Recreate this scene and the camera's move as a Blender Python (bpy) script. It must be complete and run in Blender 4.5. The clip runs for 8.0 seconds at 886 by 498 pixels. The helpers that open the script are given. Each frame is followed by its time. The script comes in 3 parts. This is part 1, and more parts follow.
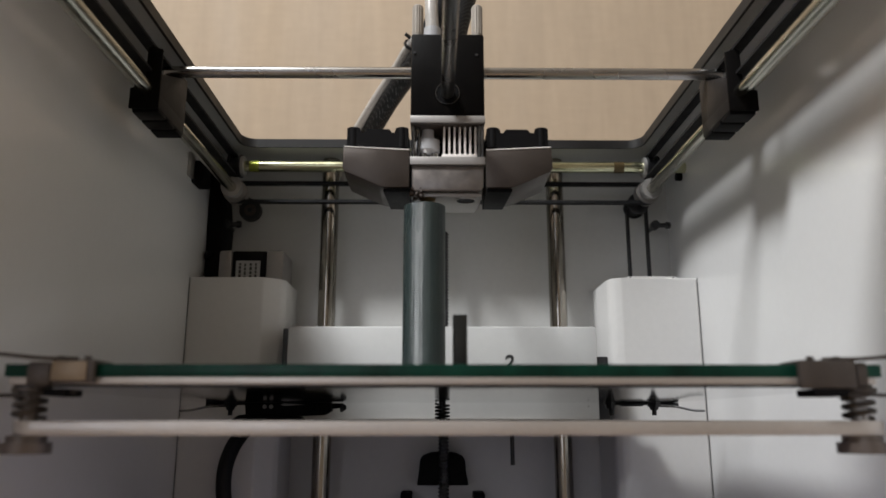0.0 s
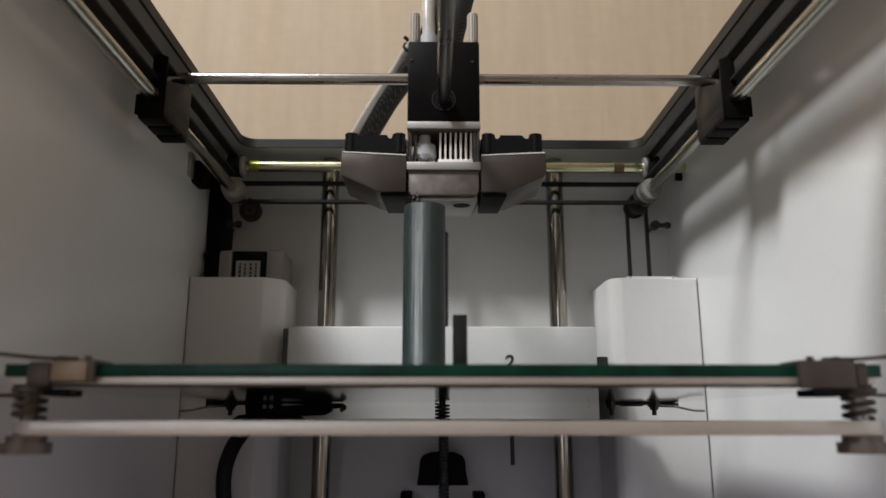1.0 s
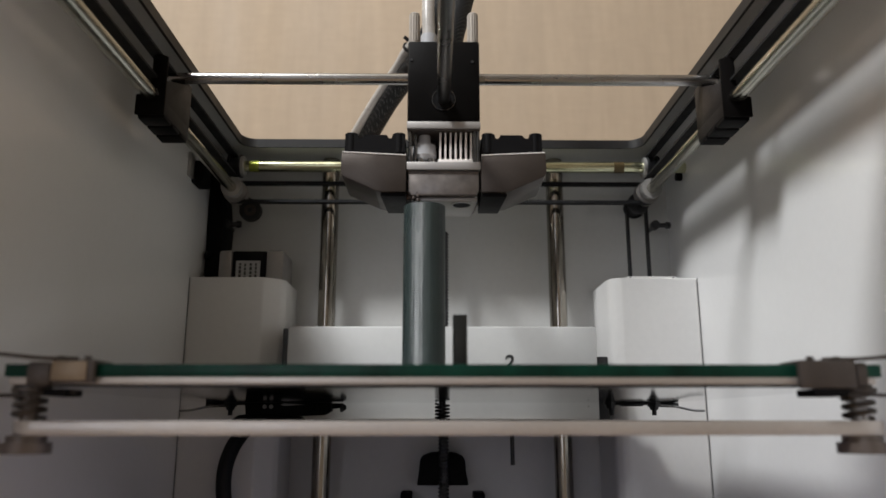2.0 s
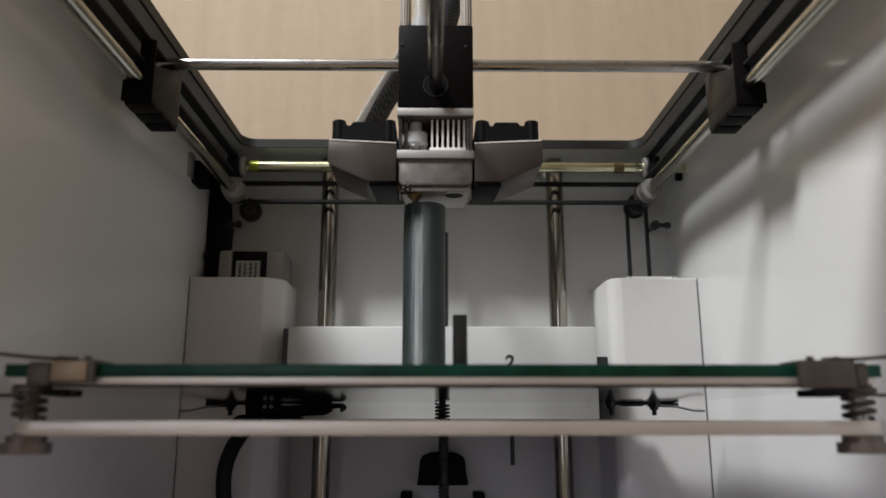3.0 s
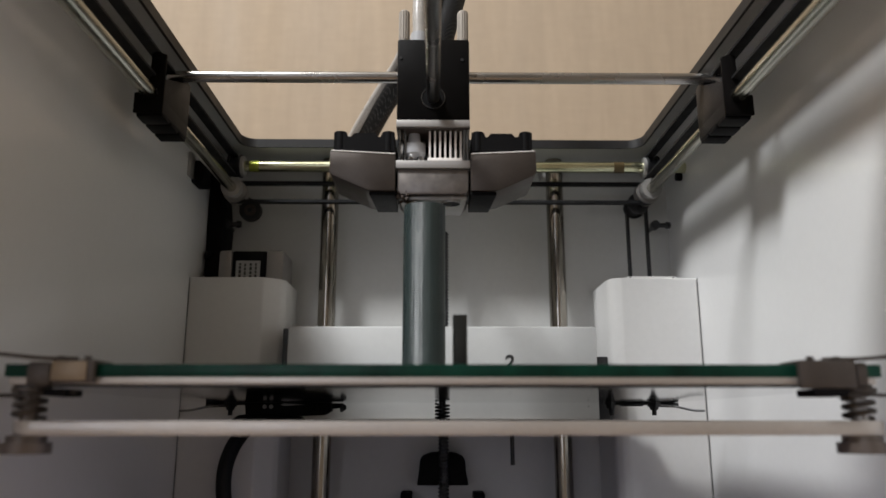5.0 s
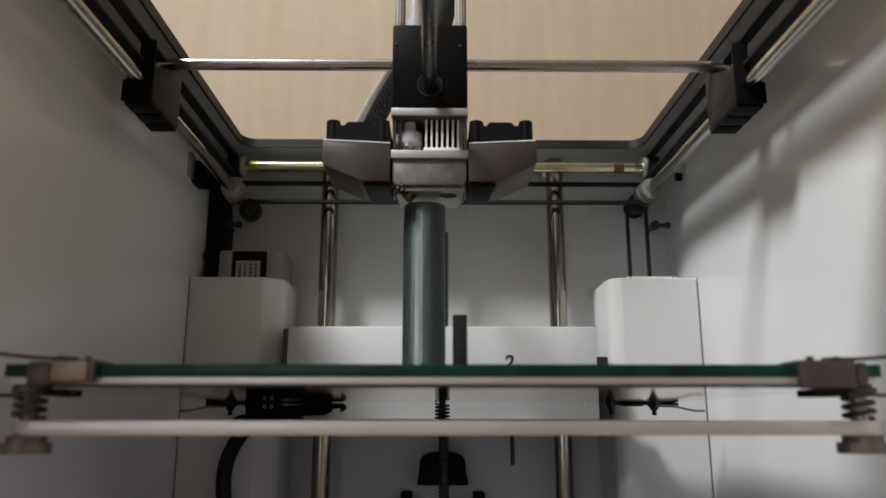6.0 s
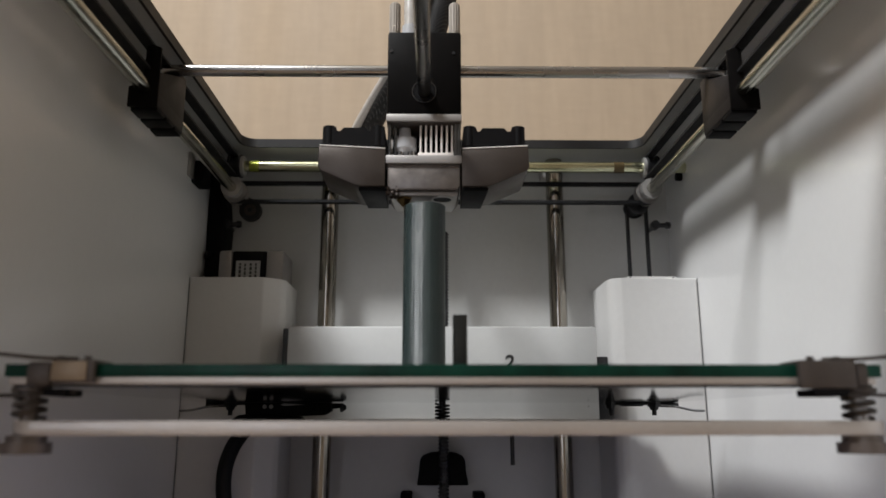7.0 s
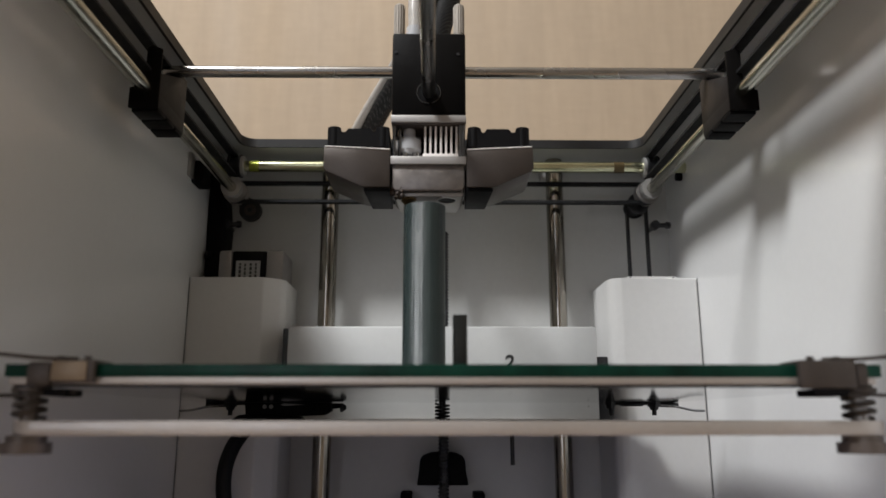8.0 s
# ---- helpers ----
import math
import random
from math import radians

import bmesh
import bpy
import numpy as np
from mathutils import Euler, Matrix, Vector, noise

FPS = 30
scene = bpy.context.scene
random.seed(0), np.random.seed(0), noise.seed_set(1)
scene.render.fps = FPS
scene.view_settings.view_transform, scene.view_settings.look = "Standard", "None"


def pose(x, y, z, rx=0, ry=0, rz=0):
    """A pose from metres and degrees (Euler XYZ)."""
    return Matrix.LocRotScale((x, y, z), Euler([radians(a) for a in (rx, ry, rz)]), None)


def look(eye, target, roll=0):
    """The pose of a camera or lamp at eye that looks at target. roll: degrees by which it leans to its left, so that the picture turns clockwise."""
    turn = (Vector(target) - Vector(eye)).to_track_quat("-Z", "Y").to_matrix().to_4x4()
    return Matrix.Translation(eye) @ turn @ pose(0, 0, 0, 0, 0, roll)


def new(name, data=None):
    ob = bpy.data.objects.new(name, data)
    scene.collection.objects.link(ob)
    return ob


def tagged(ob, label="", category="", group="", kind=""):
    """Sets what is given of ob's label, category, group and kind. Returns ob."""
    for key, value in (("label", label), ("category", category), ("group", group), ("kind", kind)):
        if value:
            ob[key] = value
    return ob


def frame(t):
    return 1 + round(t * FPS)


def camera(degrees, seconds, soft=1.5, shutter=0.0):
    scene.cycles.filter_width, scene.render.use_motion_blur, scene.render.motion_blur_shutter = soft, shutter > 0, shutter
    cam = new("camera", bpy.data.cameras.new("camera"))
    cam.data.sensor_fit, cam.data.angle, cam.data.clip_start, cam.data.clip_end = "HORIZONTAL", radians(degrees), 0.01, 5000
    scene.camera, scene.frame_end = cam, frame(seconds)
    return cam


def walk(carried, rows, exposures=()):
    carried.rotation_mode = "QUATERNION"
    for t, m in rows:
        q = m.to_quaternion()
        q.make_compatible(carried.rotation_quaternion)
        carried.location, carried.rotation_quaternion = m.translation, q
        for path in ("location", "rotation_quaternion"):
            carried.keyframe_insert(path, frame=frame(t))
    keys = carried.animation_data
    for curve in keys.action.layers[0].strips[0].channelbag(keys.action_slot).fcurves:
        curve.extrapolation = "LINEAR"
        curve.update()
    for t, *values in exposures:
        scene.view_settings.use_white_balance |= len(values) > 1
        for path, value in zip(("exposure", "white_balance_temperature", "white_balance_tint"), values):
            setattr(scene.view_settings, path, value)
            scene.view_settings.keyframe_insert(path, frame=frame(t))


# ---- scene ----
# The inside of a desktop 3D printer. Lengths in the code are millimetres from the eye; EYE_Z lifts them to the room.
EYE_Z = 0.92
cam = camera(61.08, 8.0)
CAMERA_POSE = pose(0, 0, EYE_Z, 90 + 12.88, 0, -0.60)
walk(cam, [(0.0, CAMERA_POSE), (8.0, CAMERA_POSE)])
cam.data.dof.use_dof = True
cam.data.dof.focus_distance = 0.445
cam.data.dof.aperture_fstop = 8.6
scene.view_settings.exposure = 0.0

# the print head's way: seconds, and millimetres to the side and in depth from where it starts
HEAD_ROWS = [
    (0.0, 0.0, 0.0), (0.1, 4.2, 3.4), (0.2, 6.1, -0.1), (0.3, 2.8, -4.8), (0.4, -2.4, -9.3), (0.5, -4.4, -11.9),
    (0.6, -5.5, -9.9), (0.7, -10.1, -6.0), (0.8, -10.8, -0.6), (0.9, -6.4, 4.2), (1.0, -1.9, 7.7), (1.1, 2.1, 4.8),
    (1.2, 7.0, -0.8), (1.3, 6.2, -4.8), (1.4, 1.8, -10.7), (1.5, 0.6, -12.0), (1.6, -1.0, -8.7), (1.7, -5.5, -4.7),
    (1.8, -9.6, -0.6), (1.9, -5.8, 3.5), (2.0, -1.9, 7.7), (2.1, 2.4, 4.8), (2.2, 6.7, -0.1), (2.3, 5.6, -5.5),
    (2.4, 2.4, -10.0), (2.5, 0.1, -11.3), (2.6, -1.8, -8.0), (2.7, -1.8, -2.7), (2.8, -4.7, -0.6), (2.9, -9.3, -4.0),
    (3.0, -6.1, -9.3), (3.1, 0.6, -12.0), (3.2, 5.5, -9.4), (3.3, 8.0, -4.8), (3.4, 7.6, 0.6), (3.5, 4.8, 4.8),
    (3.6, 0.1, 7.7), (3.7, -4.9, 7.0), (3.8, -9.6, 3.6), (3.9, -11.9, -0.6), (4.0, -11.6, -5.9), (4.1, -8.7, -10.6),
    (4.2, -3.9, -12.5), (4.3, 0.4, -12.6), (4.4, 4.0, -12.0), (4.5, 7.0, -8.1), (4.6, 8.3, -4.2), (4.7, 8.2, 0.6),
    (4.8, 2.5, 6.2), (4.9, -2.5, 7.7), (5.0, -7.3, 5.6), (5.1, -10.8, 1.5), (5.2, -11.9, -3.3), (5.3, -10.1, -7.9),
    (5.4, -6.4, -11.2), (5.5, -2.2, -12.6), (5.6, 0.6, -12.0), (5.7, -0.2, -11.9), (5.8, -1.3, -12.6), (5.9, -0.5, -12.6),
    (6.0, -9.0, -9.3), (6.1, -4.4, -4.7), (6.2, -0.0, -0.7), (6.3, 4.5, 4.1), (6.4, 6.4, -0.7), (6.5, 1.9, -4.8),
    (6.6, -2.4, -10.0), (6.7, -4.1, -11.9), (6.8, -4.7, -10.6), (6.9, -9.3, -6.6), (7.0, -11.9, -1.9), (7.1, -7.0, 3.5),
    (7.2, -2.8, 7.7), (7.3, 1.5, 4.1), (7.4, 6.1, -0.7), (7.5, 7.1, -4.8), (7.6, 2.4, -9.4), (7.7, -0.8, -12.6),
    (7.8, -0.4, -9.3), (7.9, -5.0, -5.3), (8.0, -9.6, -0.6),
]

# ---- light ----
world = bpy.data.worlds.new("room_light")
scene.world = world
world.use_nodes = True
world.node_tree.nodes["Background"].inputs[0].default_value = (1.0, 0.93, 0.84, 1)
world.node_tree.nodes["Background"].inputs[1].default_value = 0.02

lamp_data = bpy.data.lights.new("ceiling_lamp", "AREA")
lamp_data.shape, lamp_data.size = "DISK", 0.38
lamp_data.energy = 46.5
lamp_data.color = (0.955, 0.972, 0.99)
lamp = new("ceiling_lamp", lamp_data)
lamp.matrix_world = look((-0.765, -0.23, EYE_Z + 1.56), (0.9, 0.8, EYE_Z))

# cool fill added from the front left, standing in for an unseen window
fill_data = bpy.data.lights.new("front_fill", "AREA")
fill_data.shape, fill_data.size, fill_data.size_y = "RECTANGLE", 1.0, 1.1
fill_data.energy = 6.5
fill_data.color = (0.84, 0.88, 1.0)
fill_light = new("front_fill", fill_data)
fill_light.matrix_world = look((-0.90, -2.22, EYE_Z + 0.40), (0.1, 0.4, EYE_Z))


# ---- materials ----
def material(name, base, rough=0.5, metal=0.0, vary=0.06, grain=400.0, blotch=25.0, bump=0.05, stretch=(1, 1, 1), rough_vary=0.1, **extra):
    """A Principled surface with variation at two scales: a fine grain and broad blotches."""
    m = bpy.data.materials.new(name)
    m.use_nodes = True
    nt = m.node_tree
    bsdf = nt.nodes["Principled BSDF"]
    bsdf.inputs["Metallic"].default_value = metal
    coord = nt.nodes.new("ShaderNodeTexCoord")
    mapping = nt.nodes.new("ShaderNodeMapping")
    mapping.inputs["Scale"].default_value = stretch
    nt.links.new(coord.outputs["Object"], mapping.inputs[0])
    fine = nt.nodes.new("ShaderNodeTexNoise")
    fine.inputs["Scale"].default_value = grain
    fine.inputs["Detail"].default_value = 4
    broad = nt.nodes.new("ShaderNodeTexNoise")
    broad.inputs["Scale"].default_value = blotch
    broad.inputs["Detail"].default_value = 5
    for n in (fine, broad):
        nt.links.new(mapping.outputs[0], n.inputs["Vector"])
    both = nt.nodes.new("ShaderNodeMath")
    both.operation = "ADD"
    nt.links.new(fine.outputs[0], both.inputs[0])
    nt.links.new(broad.outputs[0], both.inputs[1])
    ramp = nt.nodes.new("ShaderNodeMapRange")
    ramp.inputs["From Min"].default_value, ramp.inputs["From Max"].default_value = 0.6, 1.4
    ramp.inputs["To Min"].default_value, ramp.inputs["To Max"].default_value = 1 - vary, 1 + vary
    nt.links.new(both.outputs[0], ramp.inputs[0])
    mul = nt.nodes.new("ShaderNodeVectorMath")
    mul.operation = "SCALE"
    mul.inputs[0].default_value = base[:3]
    nt.links.new(ramp.outputs[0], mul.inputs["Scale"])
    nt.links.new(mul.outputs[0], bsdf.inputs["Base Color"])
    rr = nt.nodes.new("ShaderNodeMapRange")
    rr.inputs["From Min"].default_value, rr.inputs["From Max"].default_value = 0.3, 0.7
    rr.inputs["To Min"].default_value, rr.inputs["To Max"].default_value = max(0.02, rough - rough_vary), min(1, rough + rough_vary)
    nt.links.new(broad.outputs[0], rr.inputs[0])
    nt.links.new(rr.outputs[0], bsdf.inputs["Roughness"])
    if bump:
        bp = nt.nodes.new("ShaderNodeBump")
        bp.inputs["Strength"].default_value = bump
        bp.inputs["Distance"].default_value = 0.001
        nt.links.new(fine.outputs[0], bp.inputs["Height"])
        nt.links.new(bp.outputs[0], bsdf.inputs["Normal"])
    for key, value in extra.items():
        bsdf.inputs[key.replace("_", " ").title().replace("Ior", "IOR")].default_value = value
    return m


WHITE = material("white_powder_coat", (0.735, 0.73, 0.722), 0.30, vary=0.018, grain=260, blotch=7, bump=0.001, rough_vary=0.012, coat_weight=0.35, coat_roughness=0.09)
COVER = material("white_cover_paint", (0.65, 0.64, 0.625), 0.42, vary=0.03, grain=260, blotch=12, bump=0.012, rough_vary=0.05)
# the side panels' white, darkened for the shade at the back
BACK_SHADED = material("shaded_white_back_panel", (0.555, 0.553, 0.54), 0.45, vary=0.035, grain=260, blotch=9, bump=0.004, rough_vary=0.05)
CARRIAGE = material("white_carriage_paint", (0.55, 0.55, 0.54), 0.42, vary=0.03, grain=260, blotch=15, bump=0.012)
FRAME_GREY = material("grey_frame_paint", (0.39, 0.388, 0.38), 0.45, vary=0.08, grain=700, blotch=20)
# unseen pan, made blue so it bounces cool light below the bed
BOUNCE_PAN = material("blue_bounce_pan", (0.44, 0.455, 0.64), 0.5, vary=0.08, grain=300, blotch=20)
GASKET = material("dark_edge_trim", (0.009, 0.0085, 0.0085), 0.55, vary=0.12)
STEEL = material("polished_steel_rod", (0.45, 0.44, 0.425), 0.26, 1.0, vary=0.05, grain=200, blotch=30, bump=0.01, stretch=(1, 1, 1), rough_vary=0.06)
STEEL_DARK = material("stained_steel_rod", (0.34, 0.315, 0.275), 0.15, 1.0, vary=0.3, grain=80, blotch=25, bump=0.01, stretch=(1, 1, 0.3), rough_vary=0.05)
SHAFT_GREEN = material("greasy_steel_shaft", (0.62, 0.62, 0.42), 0.2, 1.0, vary=0.1, grain=60, blotch=30, bump=0.01)
GREASE = material("yellow_green_grease", (0.34, 0.38, 0.06), 0.25, 0.5, vary=0.2, blotch=200)
RUST = material("brown_rust_stain", (0.12, 0.085, 0.035), 0.5, 0.4, vary=0.35, grain=300, blotch=200)
STEEL_OILY = material("oiled_steel_rod", (0.44, 0.43, 0.37), 0.2, 1.0, vary=0.12, grain=60, blotch=30, bump=0.01)
PLATE_ALU = material("matt_aluminium", (0.38, 0.36, 0.345), 0.5, 0.45, vary=0.06, grain=500, blotch=50, bump=0.04)
MOTOR_CAP = material("cast_motor_cap", (0.27, 0.255, 0.245), 0.5, 0.5, vary=0.08, grain=500, blotch=50, bump=0.05)
COLLAR = material("turned_aluminium_collar", (0.40, 0.39, 0.38), 0.4, 0.55, vary=0.05)
STEEL_DULL = material("dull_steel_rod", (0.24, 0.24, 0.24), 0.3, 1.0, vary=0.1, grain=200, blotch=30, bump=0.01)
ALU = material("brushed_aluminium", (0.50, 0.485, 0.47), 0.44, 1.0, vary=0.06, grain=600, blotch=40, bump=0.06, stretch=(0.2, 1, 1))
ALU_PLATE = material("satin_pale_plate", (0.864, 0.815, 0.778), 0.5, 0.0, vary=0.06, grain=500, blotch=30, bump=0.05)
PLATE_EDGE = material("satin_plate_edge", (0.56, 0.52, 0.485), 0.42, 0.55, vary=0.07, grain=500, blotch=30, bump=0.05)
BED_MIRROR = material("polished_bed_underside", (0.60, 0.60, 0.60), 0.07, 1.0, vary=0.03, grain=300, blotch=20, bump=0.0, rough_vary=0.02)
DUCT = material("warm_grey_sheet_metal", (0.064, 0.051, 0.043), 0.42, 0.45, vary=0.08, grain=500, blotch=40, bump=0.05)
COVER_METAL = material("heater_cover_steel", (0.185, 0.165, 0.152), 0.40, 0.6, vary=0.26, grain=300, blotch=90, bump=0.06)
BLACK = material("matt_black_plastic", (0.0042, 0.0038, 0.0042), 0.6, vary=0.15, grain=900, blotch=50, bump=0.1, specular_ior_level=0.1)
BLOCK_BLACK = material("black_anodised_block", (0.0048, 0.0042, 0.004), 0.5, vary=0.1, grain=800, blotch=60, bump=0.05, specular_ior_level=0.05)
BROWN_BLACK = material("slider_plastic", (0.0135, 0.0115, 0.0112), 0.52, specular_ior_level=0.25, vary=0.12, grain=700, blotch=50, bump=0.1)
RUBBER = material("belt_rubber", (0.010, 0.010, 0.011), 0.7, vary=0.15, grain=900, blotch=80, bump=0.15, specular_ior_level=0.25)
CABLE = material("black_cable_sheath", (0.008, 0.008, 0.009), 0.5, vary=0.1, grain=500, blotch=60, specular_ior_level=0.2)
BRASS = material("burnt_brass", (0.15, 0.10, 0.045), 0.4, 0.9, vary=0.3, grain=400, blotch=150, bump=0.1)
CHAR = material("charred_residue", (0.04, 0.025, 0.018), 0.7, vary=0.4, grain=600, blotch=200, bump=0.4)
STUD = material("knurled_screw_metal", (0.33, 0.295, 0.255), 0.55, 0.25, vary=0.08, grain=700, blotch=60)
FEED_TUBE = material("clouded_feed_tube", (0.43, 0.405, 0.375), 0.3, vary=0.05, grain=300, blotch=40)
TUBE_WHITE = material("translucent_white_tube", (0.45, 0.455, 0.47), 0.3, vary=0.04, grain=300, blotch=40)
LABEL = material("paper_label", (0.36, 0.36, 0.35), 0.6, vary=0.04)
INK = material("label_ink", (0.03, 0.03, 0.03), 0.6)
CLIP_TAN = material("tan_clip_metal", (0.27, 0.205, 0.14), 0.45, 0.4, vary=0.12, grain=300, blotch=80)
CLIP_GREY = material("grey_clip_metal", (0.082, 0.068, 0.060), 0.48, 0.4, vary=0.12, grain=300, blotch=80)
NUT_METAL = material("thumb_nut_steel", (0.15, 0.125, 0.11), 0.45, 0.6, vary=0.1)
SPRING_STEEL = material("spring_steel", (0.07, 0.058, 0.05), 0.42, 0.6, vary=0.1)
DARK_STEEL = material("blackened_steel", (0.045, 0.045, 0.047), 0.4, 0.6, vary=0.15)
STUB = material("dark_print_plastic", (0.022, 0.024, 0.020), 0.5, vary=0.12, grain=300, blotch=60)


def layered_plastic(name, base):
    """Printed plastic: fine horizontal layers, with vertical seams and a satin sheen."""
    m = material(name, base, 0.31, vary=0.16, grain=160, blotch=60, bump=0.0, stretch=(1, 1, 0.12))
    nt = m.node_tree
    bsdf = nt.nodes["Principled BSDF"]
    coord = nt.nodes.new("ShaderNodeTexCoord")
    wave = nt.nodes.new("ShaderNodeTexWave")
    wave.bands_direction = "Z"
    wave.inputs["Scale"].default_value = 900
    wave.inputs["Distortion"].default_value = 0.6
    nt.links.new(coord.outputs["Object"], wave.inputs["Vector"])
    grain = nt.nodes.new("ShaderNodeTexNoise")
    stretch = nt.nodes.new("ShaderNodeMapping")
    stretch.inputs["Scale"].default_value = (1, 1, 0.05)
    nt.links.new(coord.outputs["Object"], stretch.inputs[0])
    nt.links.new(stretch.outputs[0], grain.inputs["Vector"])
    grain.inputs["Scale"].default_value = 700
    add = nt.nodes.new("ShaderNodeMath")
    add.operation = "MULTIPLY_ADD"
    add.inputs[1].default_value = 1.6
    nt.links.new(grain.outputs[0], add.inputs[0])
    nt.links.new(wave.outputs["Fac"], add.inputs[2])
    bp = nt.nodes.new("ShaderNodeBump")
    bp.inputs["Strength"].default_value = 0.42
    bp.inputs["Distance"].default_value = 0.0004
    nt.links.new(add.outputs[0], bp.inputs["Height"])
    nt.links.new(bp.outputs[0], bsdf.inputs["Normal"])
    return m


PRINT = layered_plastic("grey_green_print", (0.034, 0.049, 0.048))


def glass_material(name, colour, rough=0.03):
    m = bpy.data.materials.new(name)
    m.use_nodes = True
    b = m.node_tree.nodes["Principled BSDF"]
    b.inputs["Base Color"].default_value = colour
    b.inputs["Roughness"].default_value = rough
    b.inputs["Transmission Weight"].default_value = 1.0
    b.inputs["IOR"].default_value = 1.5
    return m


GLASS = glass_material("plate_glass", (0.86, 0.93, 0.89, 1), 0.22)
# broad dark and green patches along the edge stand in for reflections
GLASS_EDGE = material("green_glass_edge", (0.003, 0.034, 0.022), 0.34, vary=1.0, grain=60, blotch=12, bump=0.0, stretch=(1, 0.1, 0.1), specular_ior_level=0.2)


def wallpaper():
    m = material("beige_wallpaper", (0.365, 0.285, 0.203), 0.75, vary=0.055, grain=110, blotch=9, bump=0.15, stretch=(1.3, 1, 0.22))
    nt = m.node_tree
    bsdf = nt.nodes["Principled BSDF"]
    coord = nt.nodes.new("ShaderNodeTexCoord")
    tint = bsdf.inputs["Base Color"].links[0].from_socket
    # crossing threads, and faint upright drops
    for stretch, scale, swing in (((0.3, 1, 1.2), 90, 0.028), ((1, 1, 0.07), 40, 0.055)):
        mp = nt.nodes.new("ShaderNodeMapping")
        mp.inputs["Scale"].default_value = stretch
        nt.links.new(coord.outputs["Object"], mp.inputs[0])
        weave = nt.nodes.new("ShaderNodeTexNoise")
        weave.inputs["Scale"].default_value = scale
        weave.inputs["Detail"].default_value = 3
        nt.links.new(mp.outputs[0], weave.inputs["Vector"])
        span = nt.nodes.new("ShaderNodeMapRange")
        span.inputs["From Min"].default_value, span.inputs["From Max"].default_value = 0.3, 0.7
        span.inputs["To Min"].default_value, span.inputs["To Max"].default_value = 1 - swing, 1 + swing
        nt.links.new(weave.outputs[0], span.inputs[0])
        mul = nt.nodes.new("ShaderNodeVectorMath")
        mul.operation = "SCALE"
        nt.links.new(tint, mul.inputs[0])
        nt.links.new(span.outputs[0], mul.inputs["Scale"])
        tint = mul.outputs[0]
    nt.links.new(tint, bsdf.inputs["Base Color"])
    return m


def braid_material():
    m = material("black_braided_sleeve", (0.012, 0.012, 0.013), 0.55, vary=0.2, grain=900, blotch=100, bump=0.2, specular_ior_level=0.2)
    nt = m.node_tree
    bsdf = nt.nodes["Principled BSDF"]
    coord = nt.nodes.new("ShaderNodeTexCoord")
    waves = []
    for turn in (38, -38):
        mp = nt.nodes.new("ShaderNodeMapping")
        mp.inputs["Rotation"].default_value = (radians(30), radians(turn), 0)
        nt.links.new(coord.outputs["Object"], mp.inputs[0])
        w = nt.nodes.new("ShaderNodeTexWave")
        w.inputs["Scale"].default_value = 230
        w.inputs["Distortion"].default_value = 0.25
        nt.links.new(mp.outputs[0], w.inputs["Vector"])
        waves.append(w)
    cross = nt.nodes.new("ShaderNodeMath")
    cross.operation = "MULTIPLY"
    nt.links.new(waves[0].outputs["Fac"], cross.inputs[0])
    nt.links.new(waves[1].outputs["Fac"], cross.inputs[1])
    ramp = nt.nodes.new("ShaderNodeValToRGB")
    ramp.color_ramp.elements[0].position, ramp.color_ramp.elements[0].color = 0.70, (0.006, 0.006, 0.007, 1)
    ramp.color_ramp.elements[1].position, ramp.color_ramp.elements[1].color = 0.92, (0.12, 0.124, 0.12, 1)
    nt.links.new(cross.outputs[0], ramp.inputs[0])
    nt.links.new(ramp.outputs[0], bsdf.inputs["Base Color"])
    return m


WALLPAPER = wallpaper()
BRAID = braid_material()
PLASTER = material("room_plaster", (0.62, 0.575, 0.51), 0.85, vary=0.04, grain=60, blotch=3)
WOOD = material("table_wood", (0.32, 0.22, 0.14), 0.5, vary=0.15, grain=60, blotch=6, stretch=(0.1, 1, 1))

# ---- mesh helpers ----
BASES = {}


def box(bm, x0, x1, y0, y1, z0, z1, bevel=0.0, segments=2):
    r = bmesh.ops.create_cube(bm, size=1)
    for v in r["verts"]:
        v.co = ((x0 + x1) / 2 + v.co.x * (x1 - x0), (y0 + y1) / 2 + v.co.y * (y1 - y0), (z0 + z1) / 2 + v.co.z * (z1 - z0))
    if bevel:
        edges = list({e for v in r["verts"] for e in v.link_edges})
        bmesh.ops.bevel(bm, geom=edges, offset=bevel, segments=segments, affect="EDGES", profile=0.5)
    return bm


def rod(bm, a, b, r, r2=None, seg=24):
    a, b = Vector(a), Vector(b)
    d = b - a
    m = Matrix.Translation((a + b) / 2) @ d.to_track_quat("Z", "Y").to_matrix().to_4x4()
    bmesh.ops.create_cone(bm, cap_ends=True, segments=seg, radius1=r, radius2=r if r2 is None else r2, depth=d.length, matrix=m)
    return bm


def ring(bm, a, b, r_out, r_in, seg=28):
    """A hollow cylinder from a to b."""
    a, b = Vector(a), Vector(b)
    q = (b - a).to_track_quat("Z", "Y").to_matrix()
    rows = []
    for p, r in ((a, r_out), (b, r_out), (b, r_in), (a, r_in)):
        rows.append([bm.verts.new(p + q @ Vector((r * math.cos(2 * math.pi * k / seg), r * math.sin(2 * math.pi * k / seg), 0))) for k in range(seg)])
    for i in range(4):
        for k in range(seg):
            bm.faces.new((rows[i][k], rows[i][(k + 1) % seg], rows[(i + 1) % 4][(k + 1) % seg], rows[(i + 1) % 4][k]))
    return bm


